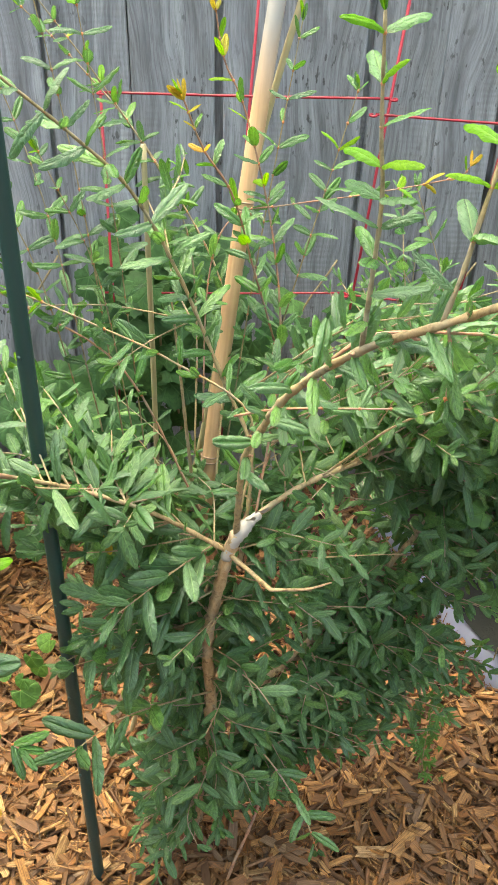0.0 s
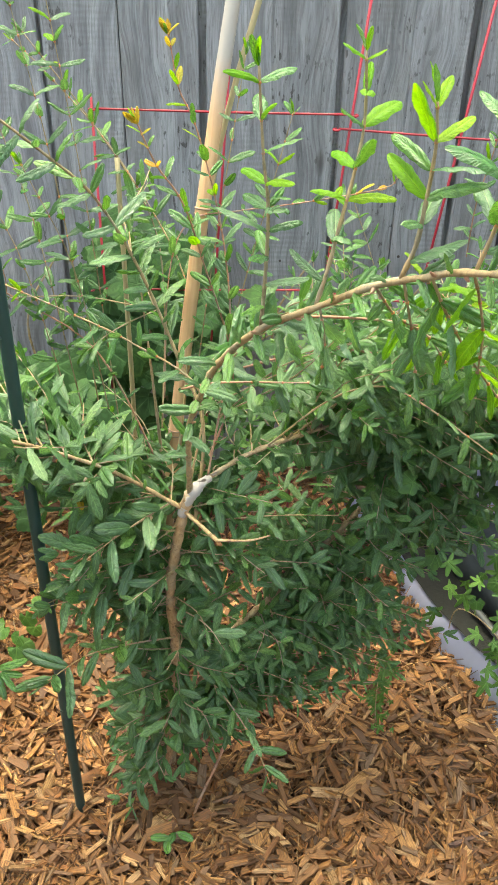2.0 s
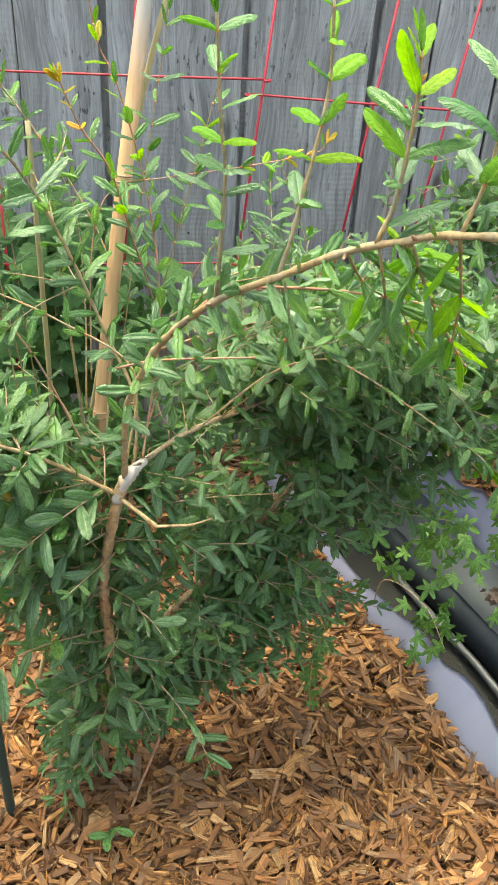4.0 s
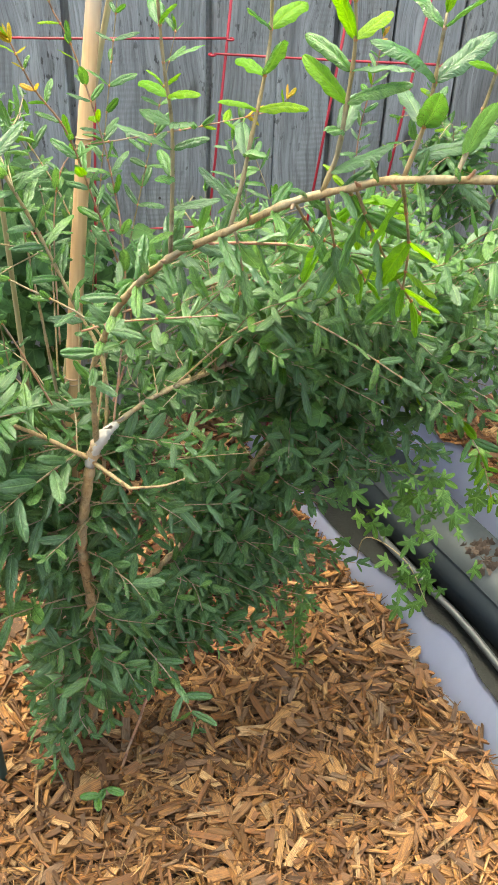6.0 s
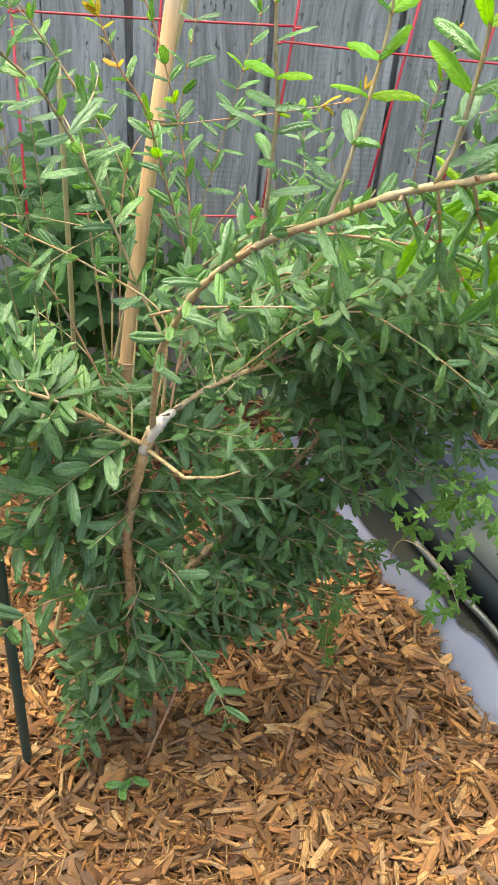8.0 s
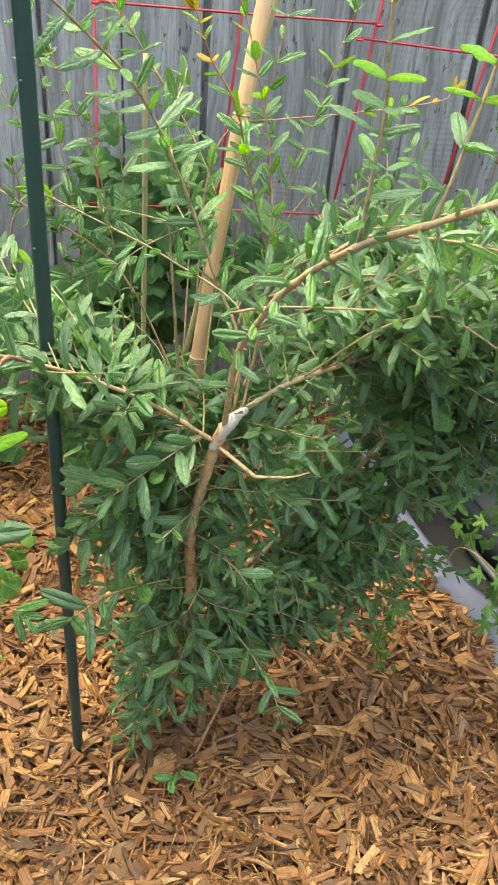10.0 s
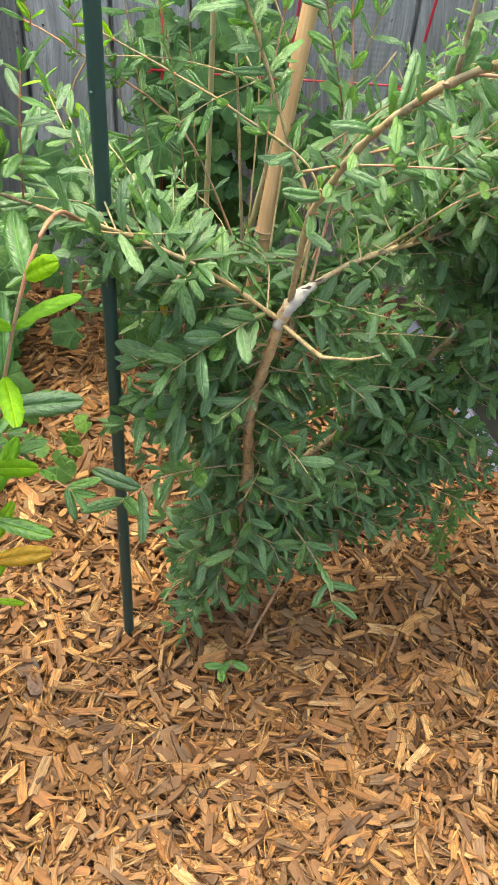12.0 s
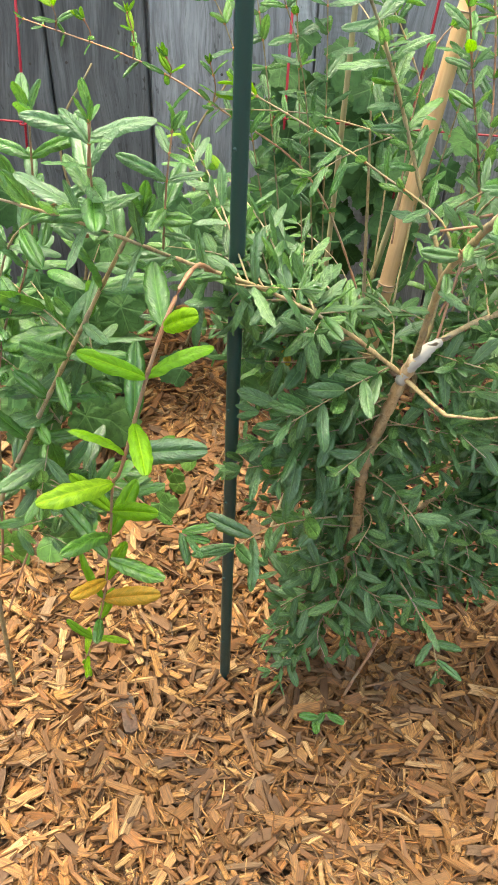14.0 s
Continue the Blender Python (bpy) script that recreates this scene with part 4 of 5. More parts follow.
crown((0.46, 0.94, 0.72), (0.17, 0.08, 0.09), 32, OLD, 0.042)
crown((0.26, 0.82, 0.87), (0.26, 0.09, 0.08), 18, MIXED, 0.040, 0.025, 0.20)
crown((0.50, 0.92, 0.84), (0.20, 0.12, 0.09), 16, MIXED, 0.040, 0.025, 0.20)
crown((0.40, 0.80, 0.98), (0.18, 0.08, 0.07), 16, MIXED, 0.040, 0.026, 0.20)
crown((0.56, 0.86, 0.70), (0.10, 0.07, 0.08), 12, MIXED, 0.042, 0.026, 0.16)
crown((0.44, 0.85, 0.75), (0.18, 0.05, 0.07), 20, OLD, 0.042, 0.025, 0.16)
leafy(mass, LIMB_B, rng, 0.026, 0.044, 0.12, OLD, 1, 62, 0.15)
leafy(mass, LIMB_C, rng, 0.03, 0.042, 0.4, OLD, 1, 62, 0.15)
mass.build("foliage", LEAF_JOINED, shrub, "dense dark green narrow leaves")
sticks.build("twig", [TWIG], shrub, "thin brown twigs")


# ---- grafting tape round the fork ----
def build_tape():
    """Ragged wraps of tape up the trunk and out along the side limb, a torn corner standing off."""
    line = smooth_path([(-0.015, 0.767, 0.684), (-0.008, 0.766, 0.704), (0.0, 0.765, 0.722), (0.010, 0.772, 0.733), (0.024, 0.784, 0.738)], 6)
    n, sides = len(line), 16
    bm = bmesh.new()
    r2 = random.Random(4)
    rings = []
    for i, c in enumerate(line):
        f = i / (n - 1)
        d = (line[min(i + 1, n - 1)] - line[max(i - 1, 0)]).normalized()
        a = d.cross(Vector((0, 1, 0))).normalized()
        e = d.cross(a)
        r = (0.0064 + 0.0020 * math.exp(-((f - 0.66) / 0.16) ** 2)) * (1 - 0.30 * max(0, f - 0.6) / 0.4) + 0.0004 * (i % 3)
        rings.append([bm.verts.new(c + (a * math.cos(6.2832 * s / sides) + e * math.sin(6.2832 * s / sides)) * r * r2.uniform(0.93, 1.07)) for s in range(sides)])
    for p, q in zip(rings, rings[1:]):
        for s in range(sides):
            bm.faces.new((p[s], p[(s + 1) % sides], q[(s + 1) % sides], q[s]))
    bm.faces.new(rings[0][::-1])
    bm.faces.new(rings[-1])
    thing = part("tape", bm, TAPE)
    tagged(thing, "off-white grafting tape wound round the fork of the shrub", "tape")
    for k, (at, way) in enumerate((((0.012, 0.768, 0.741), (0.006, -0.006, 0.010)), ((0.022, 0.779, 0.744), (0.012, 0.0, 0.006)))):
        bm = bmesh.new()
        grid = []
        for i in range(5):
            c = Vector(at) + Vector(way) * (i / 4)
            grid.append([bm.verts.new(c + Vector((0.0045 * (j - 1) * (1 - 0.12 * i), 0.0015 * math.sin(2.0 * i + j), r2.uniform(-0.001, 0.001)))) for j in range(3)])
        for p, q in zip(grid, grid[1:]):
            for j in range(2):
                bm.faces.new((p[j], p[j + 1], q[j + 1], q[j]))
        bmesh.ops.solidify(bm, geom=bm.faces[:], thickness=0.0008)
        part("loose_end", bm, TAPE, thing)


build_tape()

# ---- the shrub at the side, reaching in with fresh shoots ----
side = empty("shrub", (-0.56, 0.66, 0), "young shrub with long fresh green leaves on arching shoots", "shrub")
HANGING = ((0.30, (0, 1, 2)), (0.6, (1, 1, 2, 2)), (0.8, (1, 2, 2, 3)), (1.3, (2, 2, 2, 3)))
shoot([(-0.56, 0.66, 0), (-0.54, 0.66, 0.3), (-0.505, 0.66, 0.479), (-0.446, 0.66, 0.614), (-0.36, 0.65, 0.795), (-0.307, 0.66, 0.903), (-0.288, 0.66, 0.933)], 0.0050, TWIG, 0.044, 0.064, 0.45, SIDE, 60, 0.15, 1, side, 0.85)
shoot([(-0.225, 0.69, 0.862), (-0.232, 0.64, 0.900), (-0.243, 0.595, 0.893), (-0.264, 0.57, 0.829), (-0.299, 0.56, 0.695), (-0.314, 0.57, 0.655), (-0.329, 0.58, 0.543), (-0.36, 0.60, 0.37), (-0.405, 0.62, 0.20)], 0.0030, RED_TWIG, 0.056, 0.074, 0.17, HANGING, 112, -0.25, 2, side, 0.6)
shoot([(-0.336, 0.64, 0.918), (-0.33, 0.64, 0.971), (-0.321, 0.64, 1.039)], 0.0024, RED_TWIG, 0.034, 0.066, 0.2, SIDE, 64, 0.0, 1, side, 0.85)
shoot([(-0.53, 0.68, 0.35), (-0.481, 0.70, 0.698), (-0.435, 0.70, 0.815), (-0.411, 0.70, 0.899), (-0.40, 0.70, 1.005)], 0.0026, RED_TWIG, 0.034, 0.062, 0.45, SIDE, 62, 0.1, 1, side, 0.85)
shoot([(-0.54, 0.67, 0.22), (-0.489, 0.70, 0.364), (-0.42, 0.70, 0.451), (-0.343, 0.65, 0.564), (-0.241, 0.60, 0.549)], 0.0022, RED_TWIG, 0.044, 0.052, 0.35, SIDE, 60, 0.1, 1, side, 0.7)
shoot([(-0.52, 0.68, 0.50), (-0.46, 0.70, 0.818), (-0.388, 0.66, 0.924), (-0.36, 0.64, 0.95)], 0.0024, TWIG, 0.040, 0.058, 0.5, SIDE, 60, 0.15, 1, side, 0.85)

mass, sticks = Stuff(), Stuff()
side_stem = [Vector((-0.56 + 0.05 * i, 0.68, 0.3 + 0.11 * i)) for i in range(6)]
crown((-0.44, 0.76, 0.72), (0.13, 0.09, 0.15), 10, SIDE, 0.062, 0.034, 0.2, 0.1, mass, side_stem, 0.2)
crown((-0.40, 0.68, 0.50), (0.10, 0.06, 0.12), 9, SIDE, 0.056, 0.034, 0.2, 0.1, mass, side_stem, 0.3)
mass.build("foliage", LEAF_JOINED, side, "long glossy green leaves")
sticks.build("twig", [TWIG], side, "thin brown twigs")

build_buds(shrub)
build_buds(side)

# ---- plants against the fence ----
mass, sticks = Stuff(), Stuff()
back = empty("shrub", (0.80, 1.45, 0), "small-leaved green shrub growing in front of the fence", "shrub")
spine = [Vector((0.72 + 0.10 * math.sin(i), 1.42 + 0.05 * math.cos(2 * i), 0.08 * i)) for i in range(11)]
crown((0.72, 1.40, 0.62), (0.26, 0.14, 0.26), 60, MIXED, 0.034, 0.020, 0.18, 0.2, mass, spine)
crown((0.52, 1.42, 0.55), (0.22, 0.12, 0.22), 50, MIXED, 0.034, 0.020, 0.18, 0.2, mass, spine)
crown((0.60, 1.38, 0.86), (0.14, 0.06, 0.14), 24, YOUNG, 0.034, 0.020, 0.14, 0.3, mass, spine)
shoot([(0.46, 1.38, 0.80), (0.462, 1.38, 0.90), (0.475, 1.38, 0.98), (0.484, 1.38, 1.05)], 0.0018, RED_TWIG, 0.022, 0.034, 0.15, GILT, 50, 0.05, 2, back)
mass.build("foliage", LEAF_JOINED, back, "small green leaves")
sticks.build("twig", [TWIG], back, "thin brown twigs")


def lobed_leaf(size, lobes, depth, seed, cup=0.25, sharp=False):
    """A broad toothed leaf: a fan of triangles round its stalk, cupped."""
    r2 = random.Random(seed)
    n = 44
    verts, uvs, faces = [(0, 0, 0)], [(0.0, 0.5)], []
    for ring in (0.55, 1.0):
        for i in range(n + 1):
            w = -2.75 + 5.5 * i / n
            r = (1 - depth * (0.5 - 0.5 * math.cos(w * lobes / 5.5 * 6.2832 + math.pi * (lobes % 2)))) * (0.62 + 0.38 * math.cos(w * 0.5))
            if sharp:
                r = 0.26 + max(ln * max(0.0, 1 - abs(w - a) / 0.52) for a, ln in ((-2.0, 0.42), (-1.0, 0.62), (0.0, 0.95), (1.0, 0.62), (2.0, 0.42)))
            r *= 1 + (0.045 * (1 if i % 2 else -1) * r2.uniform(0.3, 1.3) if ring == 1.0 else 0)
            x, y = 0.55 * r * math.cos(w) * ring, 0.55 * r * math.sin(w) * ring
            verts.append((x + 0.1 * ring, y, -cup * (x * x + y * y) + 0.014 * math.sin(6 * w + seed) * ring))
            uvs.append((0.5 * ring, 0.5 + 0.5 * math.sin(w * 2.5) * ring))
    for i in range(n):
        faces.append((0, 1 + i, 2 + i, 2 + i))
        a, b = 1 + i, n + 2 + i
        faces.append((a, b, b + 1, a + 1))
    return np.array(verts) * size, faces, np.array(uvs)


def scatter_lobed(name, thing, boxes, count, size, lobes, depth, mat, label, seed, sharp=False):
    v_all, f_all, uv_all = [], [], []
    r2 = random.Random(seed)
    base = 0
    shapes = [lobed_leaf(1.0, lobes, depth, s, 0.25, sharp) for s in range(5)]
    for i in range(count):
        lo, hi = boxes[r2.randrange(len(boxes))]
        at = Vector([r2.uniform(a, b) for a, b in zip(lo, hi)])
        n = Vector((r2.gauss(0, 0.35), -0.75 + r2.gauss(0, 0.25), 0.65 + r2.gauss(0, 0.3)))
        way = Vector((r2.gauss(0, 0.7), -0.3, -0.6 + r2.gauss(0, 0.4)))
        m = np.array(frame_matrix(at, way, n, size * r2.uniform(0.6, 1.25)))
        v, f, uv = shapes[r2.randrange(5)]
        v_all.append(v @ m[:3, :3].T + m[:3, 3])
        for q in f:
            q = q[:3] if q[2] == q[3] else q
            f_all.append(tuple(a + base for a in q))
            uv_all += [tuple(uv[a]) for a in q]
        base += len(v)
    me = bpy.data.meshes.new(name)
    me.from_pydata(np.concatenate(v_all).tolist(), [], f_all)
    me.uv_layers.new(name="UVMap").data.foreach_set("uv", np.array(uv_all, dtype=np.float32).ravel())
    me.polygons.foreach_set("use_smooth", [True] * len(f_all))
    ob = link_mesh(name, me, mat, None, label)
    ob["kind"] = "stuff"
    return under(ob, thing)


grape = empty("grape_vine", (-0.35, 1.62, 0), "broad-leaved green grape vine climbing at the fence foot", "vine")
scatter_lobed("vine_leaves", grape, [((-1.0, 1.35, 0.05), (-0.55, 1.6, 0.42)), ((-0.80, 1.12, 0.05), (-0.52, 1.40, 0.40)), ((-0.55, 1.4, 0.05), (-0.1, 1.68, 0.50)), ((-0.30, 1.5, 0.3), (0.0, 1.7, 0.80)), ((-0.28, 1.5, 0.4), (0.0, 1.7, 0.72)), ((-0.1, 1.4, 0.05), (0.55, 1.68, 0.66))], 250, 0.098, 5, 0.22, VINE, "broad toothed green leaves", 3)
for k in range(5):
    x = -0.75 + 0.28 * k
    tube("vine_stem", [(x, 1.6, -0.01), (x + 0.06, 1.62, 0.25), (x + 0.02, 1.64, 0.5), (x + 0.1, 1.66, 0.66)], 0.004, 0.002, TWIG, grape)

weed = empty("creeping_weed", (0.55, 1.08, 0), "pale green creeping weed hanging over the white edging", "weed")
scatter_lobed("weed_leaves", weed, [((0.44, 1.04, 0.14), (0.62, 1.2, 0.36)), ((0.46, 1.05, 0.2), (0.80, 1.25, 0.48)), ((0.56, 1.0, 0.22), (0.80, 1.15, 0.46)), ((0.50, 1.0, 0.16), (0.70, 1.1, 0.36))], 80, 0.048, 3, 0.55, WEED, "small pointed star-shaped leaves", 8, True)
scatter_lobed("weed_leaves", weed, [((0.53, 0.96, 0.09), (0.62, 1.06, 0.17))], 16, 0.044, 3, 0.55, WEED, "small pointed star-shaped leaves", 18, True)
tube("stem", [(0.50, 1.16, 0.0), (0.50, 1.12, 0.15), (0.56, 1.04, 0.16), (0.60, 0.98, 0.09)], 0.0014, 0.0008, TWIG, weed)
scatter_lobed("weed_leaves", weed, [((0.29, 0.88, 0.06), (0.35, 0.94, 0.26))], 40, 0.026, 3, 0.5, WEED, "tiny cut leaves", 9, True)
tube("stem", [(0.33, 0.93, 0.0), (0.315, 0.90, 0.12), (0.31, 0.89, 0.25)], 0.0012, 0.0007, TWIG, weed)
scatter_lobed("climbing_leaves", weed, [((0.20, 0.86, 0.56), (0.32, 0.92, 0.68)), ((0.34, 0.93, 0.42), (0.50, 1.0, 0.60)), ((0.44, 0.96, 0.26), (0.58, 1.02, 0.44))], 12, 0.036, 5, 0.16, WEED, "soft yellow-green lobed leaves", 12)
mass = Stuff()
sprout = empty("seedling", (-0.045, 0.685, 0), "tiny bright green seedling in the mulch", "seedling")
for at, ang in (((-0.05, 0.685, 0.02), 0.2), ((-0.045, 0.68, 0.012), 2.4), ((-0.04, 0.69, 0.03), 4.2), ((-0.055, 0.68, 0.03), -1.4), ((-0.06, 0.70, 0.02), 1.3), ((-0.05, 0.675, 0.04), 3.3), ((-0.035, 0.68, 0.045), -0.5)):
    put_leaf(sprout, frame_matrix(Vector(at), Vector((math.cos(ang), math.sin(ang), 0.25)), Vector((0, -0.4, 1)), 0.031, 1.5), 1, 1)
tube("stem", [(-0.045, 0.685, -0.01), (-0.046, 0.685, 0.03)], 0.001, 0.0008, TWIG, sprout)


patch = empty("weed", (-0.41, 1.10, 0), "bright green broad-leaved weed sprouting from the mulch", "weed")
scatter_lobed("weed_leaves", patch, [((-0.50, 1.04, 0.03), (-0.34, 1.14, 0.14))], 9, 0.05, 3, 0.12, WEED, "soft rounded green leaves", 4)
tube("stem", [(-0.41, 1.10, -0.01), (-0.41, 1.10, 0.10)], 0.0015, 0.001, TWIG, patch)
low = empty("weed", (-0.60, 0.96, 0), "yellow-green low weed with rounded leaves in the mulch", "weed")
scatter_lobed("weed_leaves", low, [((-0.70, 0.88, 0.03), (-0.52, 1.04, 0.15))], 16, 0.055, 3, 0.12, WEED, "soft rounded yellow-green leaves", 41)
tube("stem", [(-0.60, 0.96, -0.01), (-0.60, 0.955, 0.06), (-0.61, 0.95, 0.11)], 0.0018, 0.001, TWIG, low)
dry = empty("dry_weed", (0.735, 1.05, 0.128), "dead brown weed lying on the dark planter box", "dead weed")
for k in range(5):
    w = k * 1.3
    tube("stalk", [(0.735, 1.05, 0.130), (0.735 + 0.016 * math.cos(w), 1.05 + 0.016 * math.sin(w), 0.142), (0.735 + 0.036 * math.cos(w), 1.05 + 0.036 * math.sin(w), 0.136)], 0.0012, 0.0008, DRY, dry, "", 5, 3, 0.3, k)
scatter_lobed("dry_leaves", dry, [((0.70, 1.00, 0.130), (0.77, 1.10, 0.150))], 34, 0.022, 3, 0.4, DRY, "crumpled dead brown leaves", 31)

# ---- white edging, tub and pipe at the border ----
def build_edging(name, label, line, height, lean, seed):
    """An upright plastic strip with a wavy cut upper edge, set along a line on the ground."""
    path = smooth_path([(x, y, 0) for x, y in line], 14)
    r2 = random.Random(seed)
    bm = bmesh.new()
    rows = []
    n = len(path)
    for i, c in enumerate(path):
        d = (path[min(i + 1, n - 1)] - path[max(i - 1, 0)]).normalized()
        out = Vector((d.y, -d.x, 0))
        if out.x < 0:
            out = -out
        s = i / n * 9 + seed
        belly = math.exp(-((c.y - 0.85) / 0.12) ** 2) + 0.8 * math.exp(-((c.y - 0.50) / 0.10) ** 2)
        h = height * (1 + 0.22 * belly + 0.07 * math.sin(s * 5.3) + r2.uniform(-0.015, 0.015))
        wave = 0.006 * math.sin(s * 1.7)
        rows.append([bm.verts.new(c + out * (lean * f * (0.5 + belly) + wave + 0.008 * f * f) + Vector((0, 0, -0.04 + (h + 0.04) * f))) for f in (0, 0.35, 0.7, 0.93, 1.0)])
    for a, b in zip(rows, rows[1:]):
        for j in range(4):
            bm.faces.new((a[j], b[j], b[j + 1], a[j + 1]))
    bmesh.ops.solidify(bm, geom=bm.faces[:], thickness=0.003)
    return tagged(part(name, bm, WHITE_PLASTIC), label, "garden edging", "white edging strips")


build_edging("garden_edging", "white plastic garden edging strip holding back the mulch", EDGE, 0.075, 0.045, 2)
build_edging("garden_edging", "white plastic garden edging strip beyond the dark tub", [(0.60, 1.68), (0.644, 1.575), (0.721, 1.39), (0.798, 1.207), (0.952, 0.839), (1.07, 0.47), (1.10, 0.0)], 0.185, 0.012, 5)


def build_tub():
    thing = empty("planter_tub", (0.727, 1.093, 0), "low dark slate plastic planter box beside the edging", "planter")
    bm = bmesh.new()
    m = Matrix.Translation((0, 0, 0.06)) @ Matrix.Diagonal((0.115, 1.05, 0.12, 1))
    bmesh.ops.create_cube(bm, size=1, matrix=m)
    bmesh.ops.bevel(bm, geom=bm.edges[:], offset=0.014, segments=3, affect="EDGES")
    part("body", bm, SLATE_PLASTIC, thing)
    bm = bmesh.new()
    m = Matrix.Translation((0, 0, 0.122)) @ Matrix.Diagonal((0.126, 1.06, 0.012, 1))
    bmesh.ops.create_cube(bm, size=1, matrix=m)
    bmesh.ops.bevel(bm, geom=bm.edges[:], offset=0.005, segments=2, affect="EDGES")
    part("rim", bm, SLATE_PLASTIC, thing)
    thing.rotation_euler = (0, 0, radians(22.7))


build_tub()


def build_shade_sheet():
    """A black strip on the soil between the edging and the tub, standing in for the shade there."""
    bm = bmesh.new()
    rows = []
    for i in range(40):
        y = 1.55 - i * 0.045
        e = edge_x(y)
        rows.append([bm.verts.new((e + 0.035 + 0.34 * f, y, 0.004 + 0.006 * noise.noise((i * 0.4, f * 5, 1)))) for f in (0, 0.2, 0.4, 0.6, 0.8, 1)])
    for a, b in zip(rows, rows[1:]):
        for j in range(5):
            bm.faces.new((a[j], b[j], b[j + 1], a[j + 1]))
    tagged(part("shade_sheet", bm, SHADE_SHEET), "black sheet standing in for the shade on the soil behind the edging", "weed mat", kind="structure")

tagged(tube("hose_pipe", [(0.57, 1.25, 0.03), (0.645, 1.07, 0.03), (0.68, 0.99, 0.03), (0.72, 0.87, 0.028), (0.83, 0.5, 0.02)], 0.008, 0.008, PIPE_MAT, None, "", 10, 8), "grey irrigation pipe lying on the soil behind the edging", "pipe")


# ---- wood chip mulch ----
build_shade_sheet()


def chip_arrays(l, w, t, r2):
    """A split wood chip: three fibres wide, its ends broken at a slant and jagged, a little bowed and ridged."""
    slant, other = r2.uniform(-0.3, 0.3) * w, r2.uniform(-0.3, 0.3) * w
    p, q = r2.uniform(0.85, 1.08), r2.uniform(0.78, 1.08)
    bow, ridge = r2.uniform(-0.10, 0.10) * l, r2.uniform(-0.1, 0.35) * t
    top = []
    for x, k, cut in ((-0.5, p, slant), (-0.17, 1.0, 0), (0.17, 1.0, 0), (0.5, q, other)):
        for c in (-1, 0, 1):
            jag = r2.uniform(-0.07, 0.07) * l if cut else 0
            px = x * l + cut * c + jag * (1 if abs(x) == 0.5 else 0)
            py = c * w * 0.5 * k * r2.uniform(0.85, 1.12) + (1 - k) * w * 0.2
            top.append((px, py, t * 0.5 + (ridge if c == 0 else 0) + r2.uniform(-0.12, 0.12) * t + bow * 0.4 * (1 - abs(2 * x) ** 2)))
    rim = [0, 1, 2, 5, 8, 11, 10, 9, 6, 3]
    v = top + [(top[i][0] * 0.97, top[i][1] * 0.97, top[i][2] - t) for i in rim]
    f = [(r * 3 + c, r * 3 + c + 3, r * 3 + c + 4, r * 3 + c + 1) for r in range(3) for c in range(2)]
    f += [(rim[i], rim[(i + 1) % 10], 12 + (i + 1) % 10, 12 + i) for i in range(10)]
    return np.array(v), np.array(f), np.array([(x, y) for x, y, z in v])


def sliver_arrays(l, w, t, r2):
    """A thin splinter, bowed, tapering to broken ends."""
    bow, a, e = r2.uniform(-0.08, 0.08) * l, r2.uniform(0.2, 0.9), r2.uniform(0.2, 0.9)
    v, f = [], []
    for x, k, y in ((-0.5, a, 0), (0.02, 1, bow), (0.5, e, 0)):
        v += [(x * l, y - w * k / 2, 0), (x * l, y, t * k), (x * l, y + w * k / 2, 0)]
    f = [(0, 3, 4, 1), (1, 4, 5, 2), (3, 6, 7, 4), (4, 7, 8, 5)]
    return np.array(v), np.array(f), np.array([(p, q) for p, q, z in v])


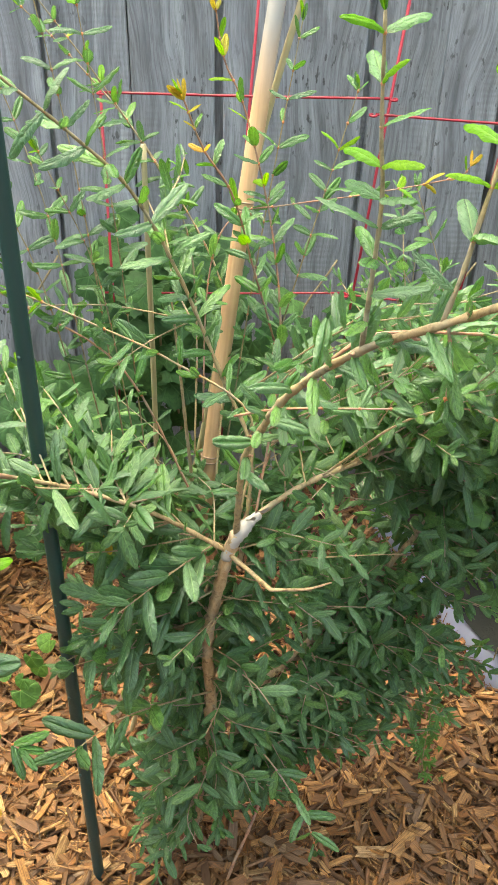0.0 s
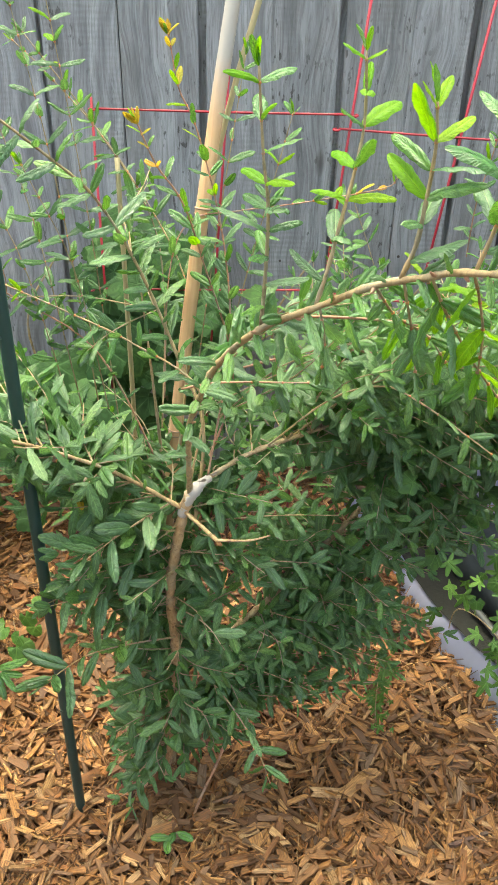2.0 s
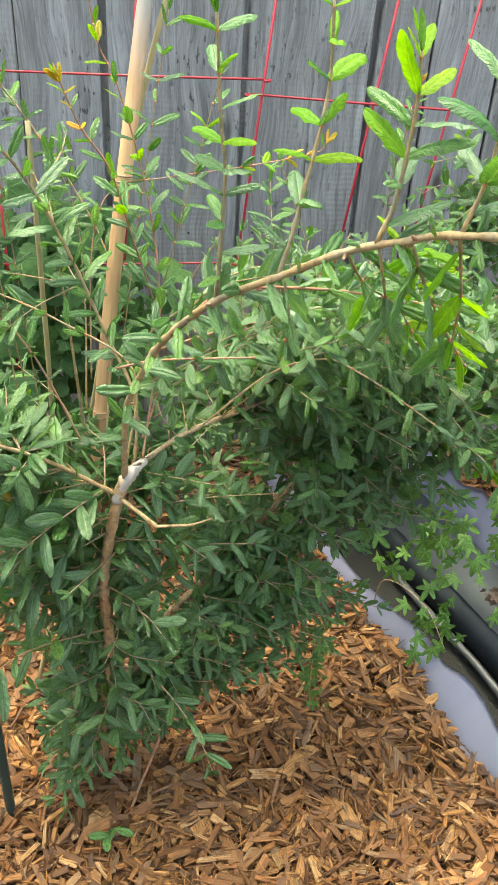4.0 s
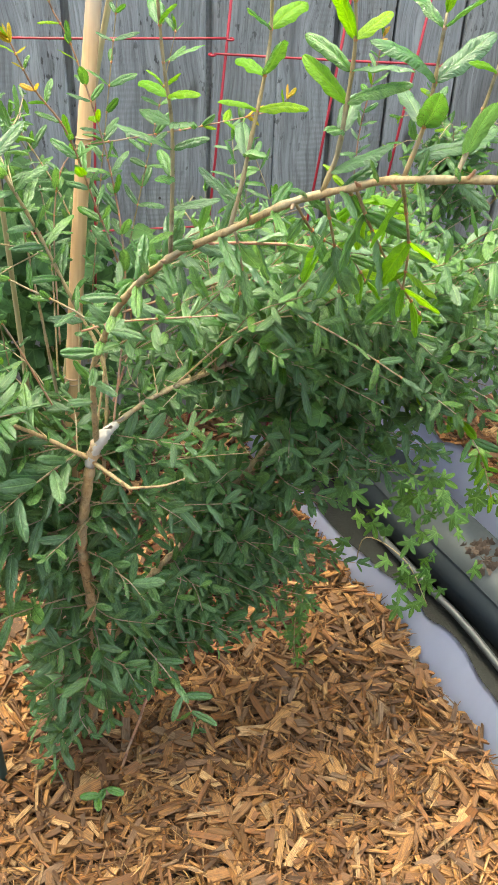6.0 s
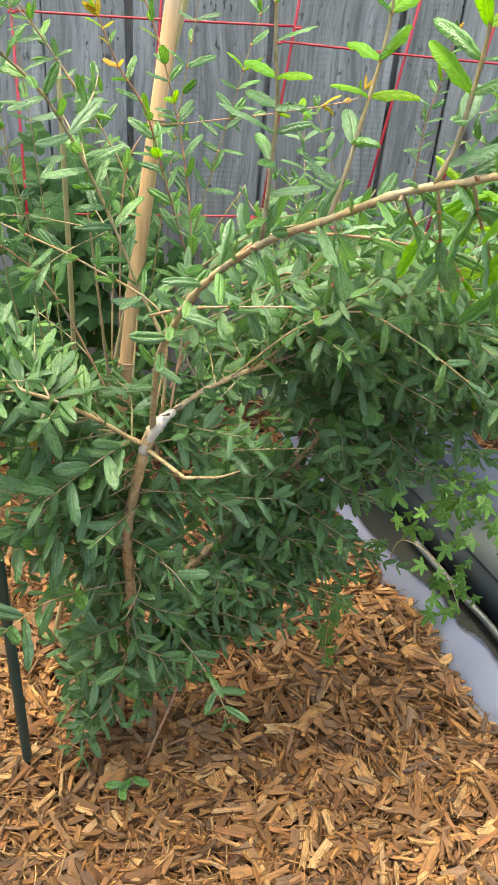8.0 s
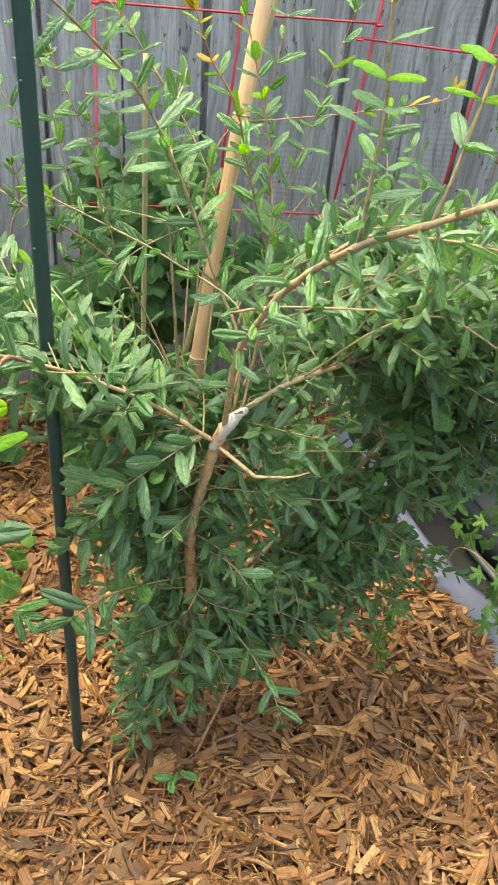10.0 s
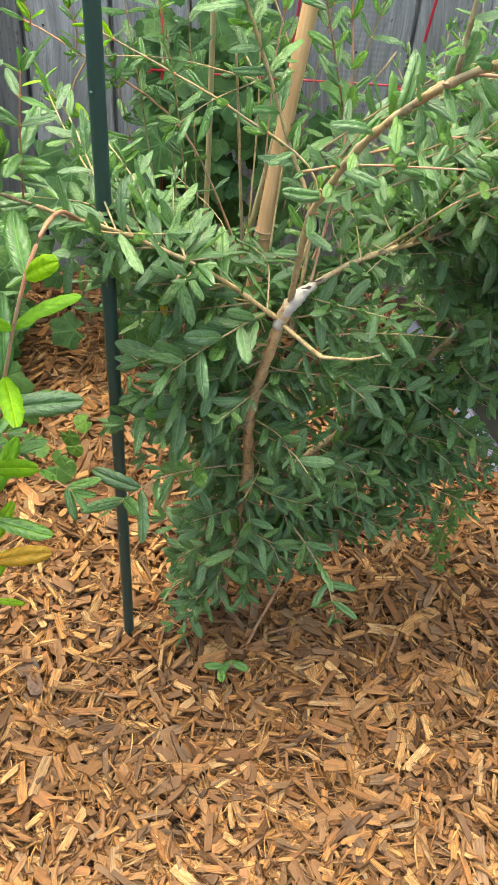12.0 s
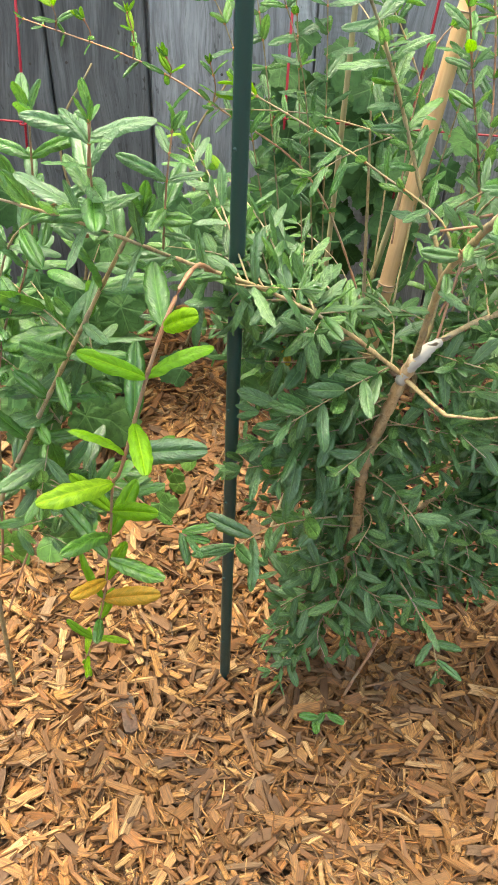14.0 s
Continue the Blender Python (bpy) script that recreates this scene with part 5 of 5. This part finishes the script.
def build_mulch():
    r2 = random.Random(21)
    mulch = empty("mulch", (0.1, 0.8, 0), "orange-brown wood chip mulch spread over the bed", "mulch")
    mulch["kind"] = "structure"
    mass = Stuff()

    def chip_mesh(l, w, t, k):
        v, f, uv = chip_arrays(l, w, t, r2)
        me = bpy.data.meshes.new("wood_chip")
        me.from_pydata(v.tolist(), [], f.tolist())
        me.uv_layers.new(name="UVMap").data.foreach_set("uv", (uv + k * 0.13)[f].astype(np.float32).ravel())
        me.materials.append(CHIP_OB)
        return me

    def lay(me, x, y, z, turn, tilt=0.0, roll=0.0):
        ob = new("wood_chip", me)
        ob.parent = mulch
        ob.matrix_parent_inverse = Matrix.Translation((-0.1, -0.8, 0))
        ob.matrix_basis = Matrix.Translation((x, y, z)) @ Euler((roll, tilt, turn)).to_matrix().to_4x4()
        return ob

    shapes = [chip_mesh(r2.uniform(0.024, 0.062), r2.uniform(0.004, 0.016), r2.uniform(0.003, 0.006), k) for k in range(30)]
    # the chips that stand out: x, y, length, width, turn
    for x, y, l, w, turn in ((0.110, 0.675, 0.050, 0.034, -1.28), (0.149, 0.647, 0.052, 0.019, -1.30), (0.362, 0.686, 0.078, 0.024, -1.29), (0.450, 0.651, 0.130, 0.011, -1.80),
                             (0.286, 0.802, 0.075, 0.024, 0.69), (0.330, 0.708, 0.040, 0.028, -0.98), (0.458, 0.558, 0.060, 0.026, 0.15), (0.560, 0.584, 0.060, 0.022, 0.85),
                             (0.200, 0.914, 0.058, 0.016, -1.04), (0.413, 0.814, 0.085, 0.008, -1.17), (0.504, 0.937, 0.055, 0.022, 0.56), (0.558, 0.840, 0.075, 0.018, -1.04),
                             (-0.296, 0.444, 0.090, 0.022, -0.46), (0.004, 0.500, 0.045, 0.018, 1.61), (0.008, 0.475, 0.055, 0.014, 0.30), (0.137, 0.450, 0.065, 0.026, 0.45)):
        lay(chip_mesh(l, w, 0.006, l), x, y, ground_height(x, y) + 0.027, turn, r2.uniform(-0.08, 0.08), r2.uniform(-0.1, 0.1))
    for x, y, l, w, turn in ((0.068, 0.784, 0.088, 0.020, 0.96), (-0.358, 0.643, 0.074, 0.024, 1.96), (0.47, 0.70, 0.075, 0.007, 0.4)):
        v, f, uv = chip_arrays(l, w, 0.008, r2)
        me = bpy.data.meshes.new("bark_chip")
        me.from_pydata(v.tolist(), [], f.tolist())
        me.materials.append(DARK_BARK)
        lay(me, x, y, ground_height(x, y) + 0.026, turn, 0.08).name = "bark_chip"
    n = 0
    for i in range(84000):
        x, y = r2.uniform(-1.15, 1.35), r2.uniform(0.22, 1.76)
        e = edge_x(y)
        if e + 0.006 < x < e + 0.42 or (x > e and r2.random() < 0.5):
            continue
        if x < -0.25 - y * 0.62:
            continue
        if y > 1.1 and -0.2 < x < 0.4 and r2.random() < 0.5:
            continue
        c = r2.random()
        if c < 0.52:
            l, w = r2.uniform(0.014, 0.036) * r2.uniform(1, 2.1), r2.uniform(0.0012, 0.0036)
        elif c < 0.85:
            l, w = r2.uniform(0.018, 0.054), r2.uniform(0.0038, 0.0100)
        else:
            l, w = r2.uniform(0.026, 0.072), r2.uniform(0.008, 0.018)
        turn = 5 * noise.noise((x * 7, y * 7, 5.0)) + r2.gauss(0, 0.75)
        z = ground_height(x, y)
        if n < 280 and c > 0.90 and -0.34 < x < 0.58 and 0.40 < y < 0.86:
            lay(shapes[r2.randrange(30)], x, y, z + r2.uniform(0.016, 0.030), turn, r2.gauss(0, 0.2), r2.gauss(0, 0.3))
            n += 1
            continue
        rot = Euler((r2.gauss(0, 0.42), r2.gauss(0, 0.26), turn)).to_matrix().to_4x4()
        rot.translation = (x, y, z + 0.002 + 0.032 * r2.random() ** 1.3 + (0.002 if c < 0.52 else 0))
        v, f, uv = sliver_arrays(l, w, r2.uniform(0.0010, 0.0026), r2) if c < 0.52 else chip_arrays(l, w, r2.uniform(0.0018, 0.0050), r2)
        a = np.array(rot)
        mass.add(v @ a[:3, :3].T + a[:3, 3], f, uv + np.array([r2.random() * 9, r2.random() * 9]))
    mass.build("chip_bed", [CHIP_JOINED], mulch, "loose orange-brown wood chips", smooth=False)


build_mulch()
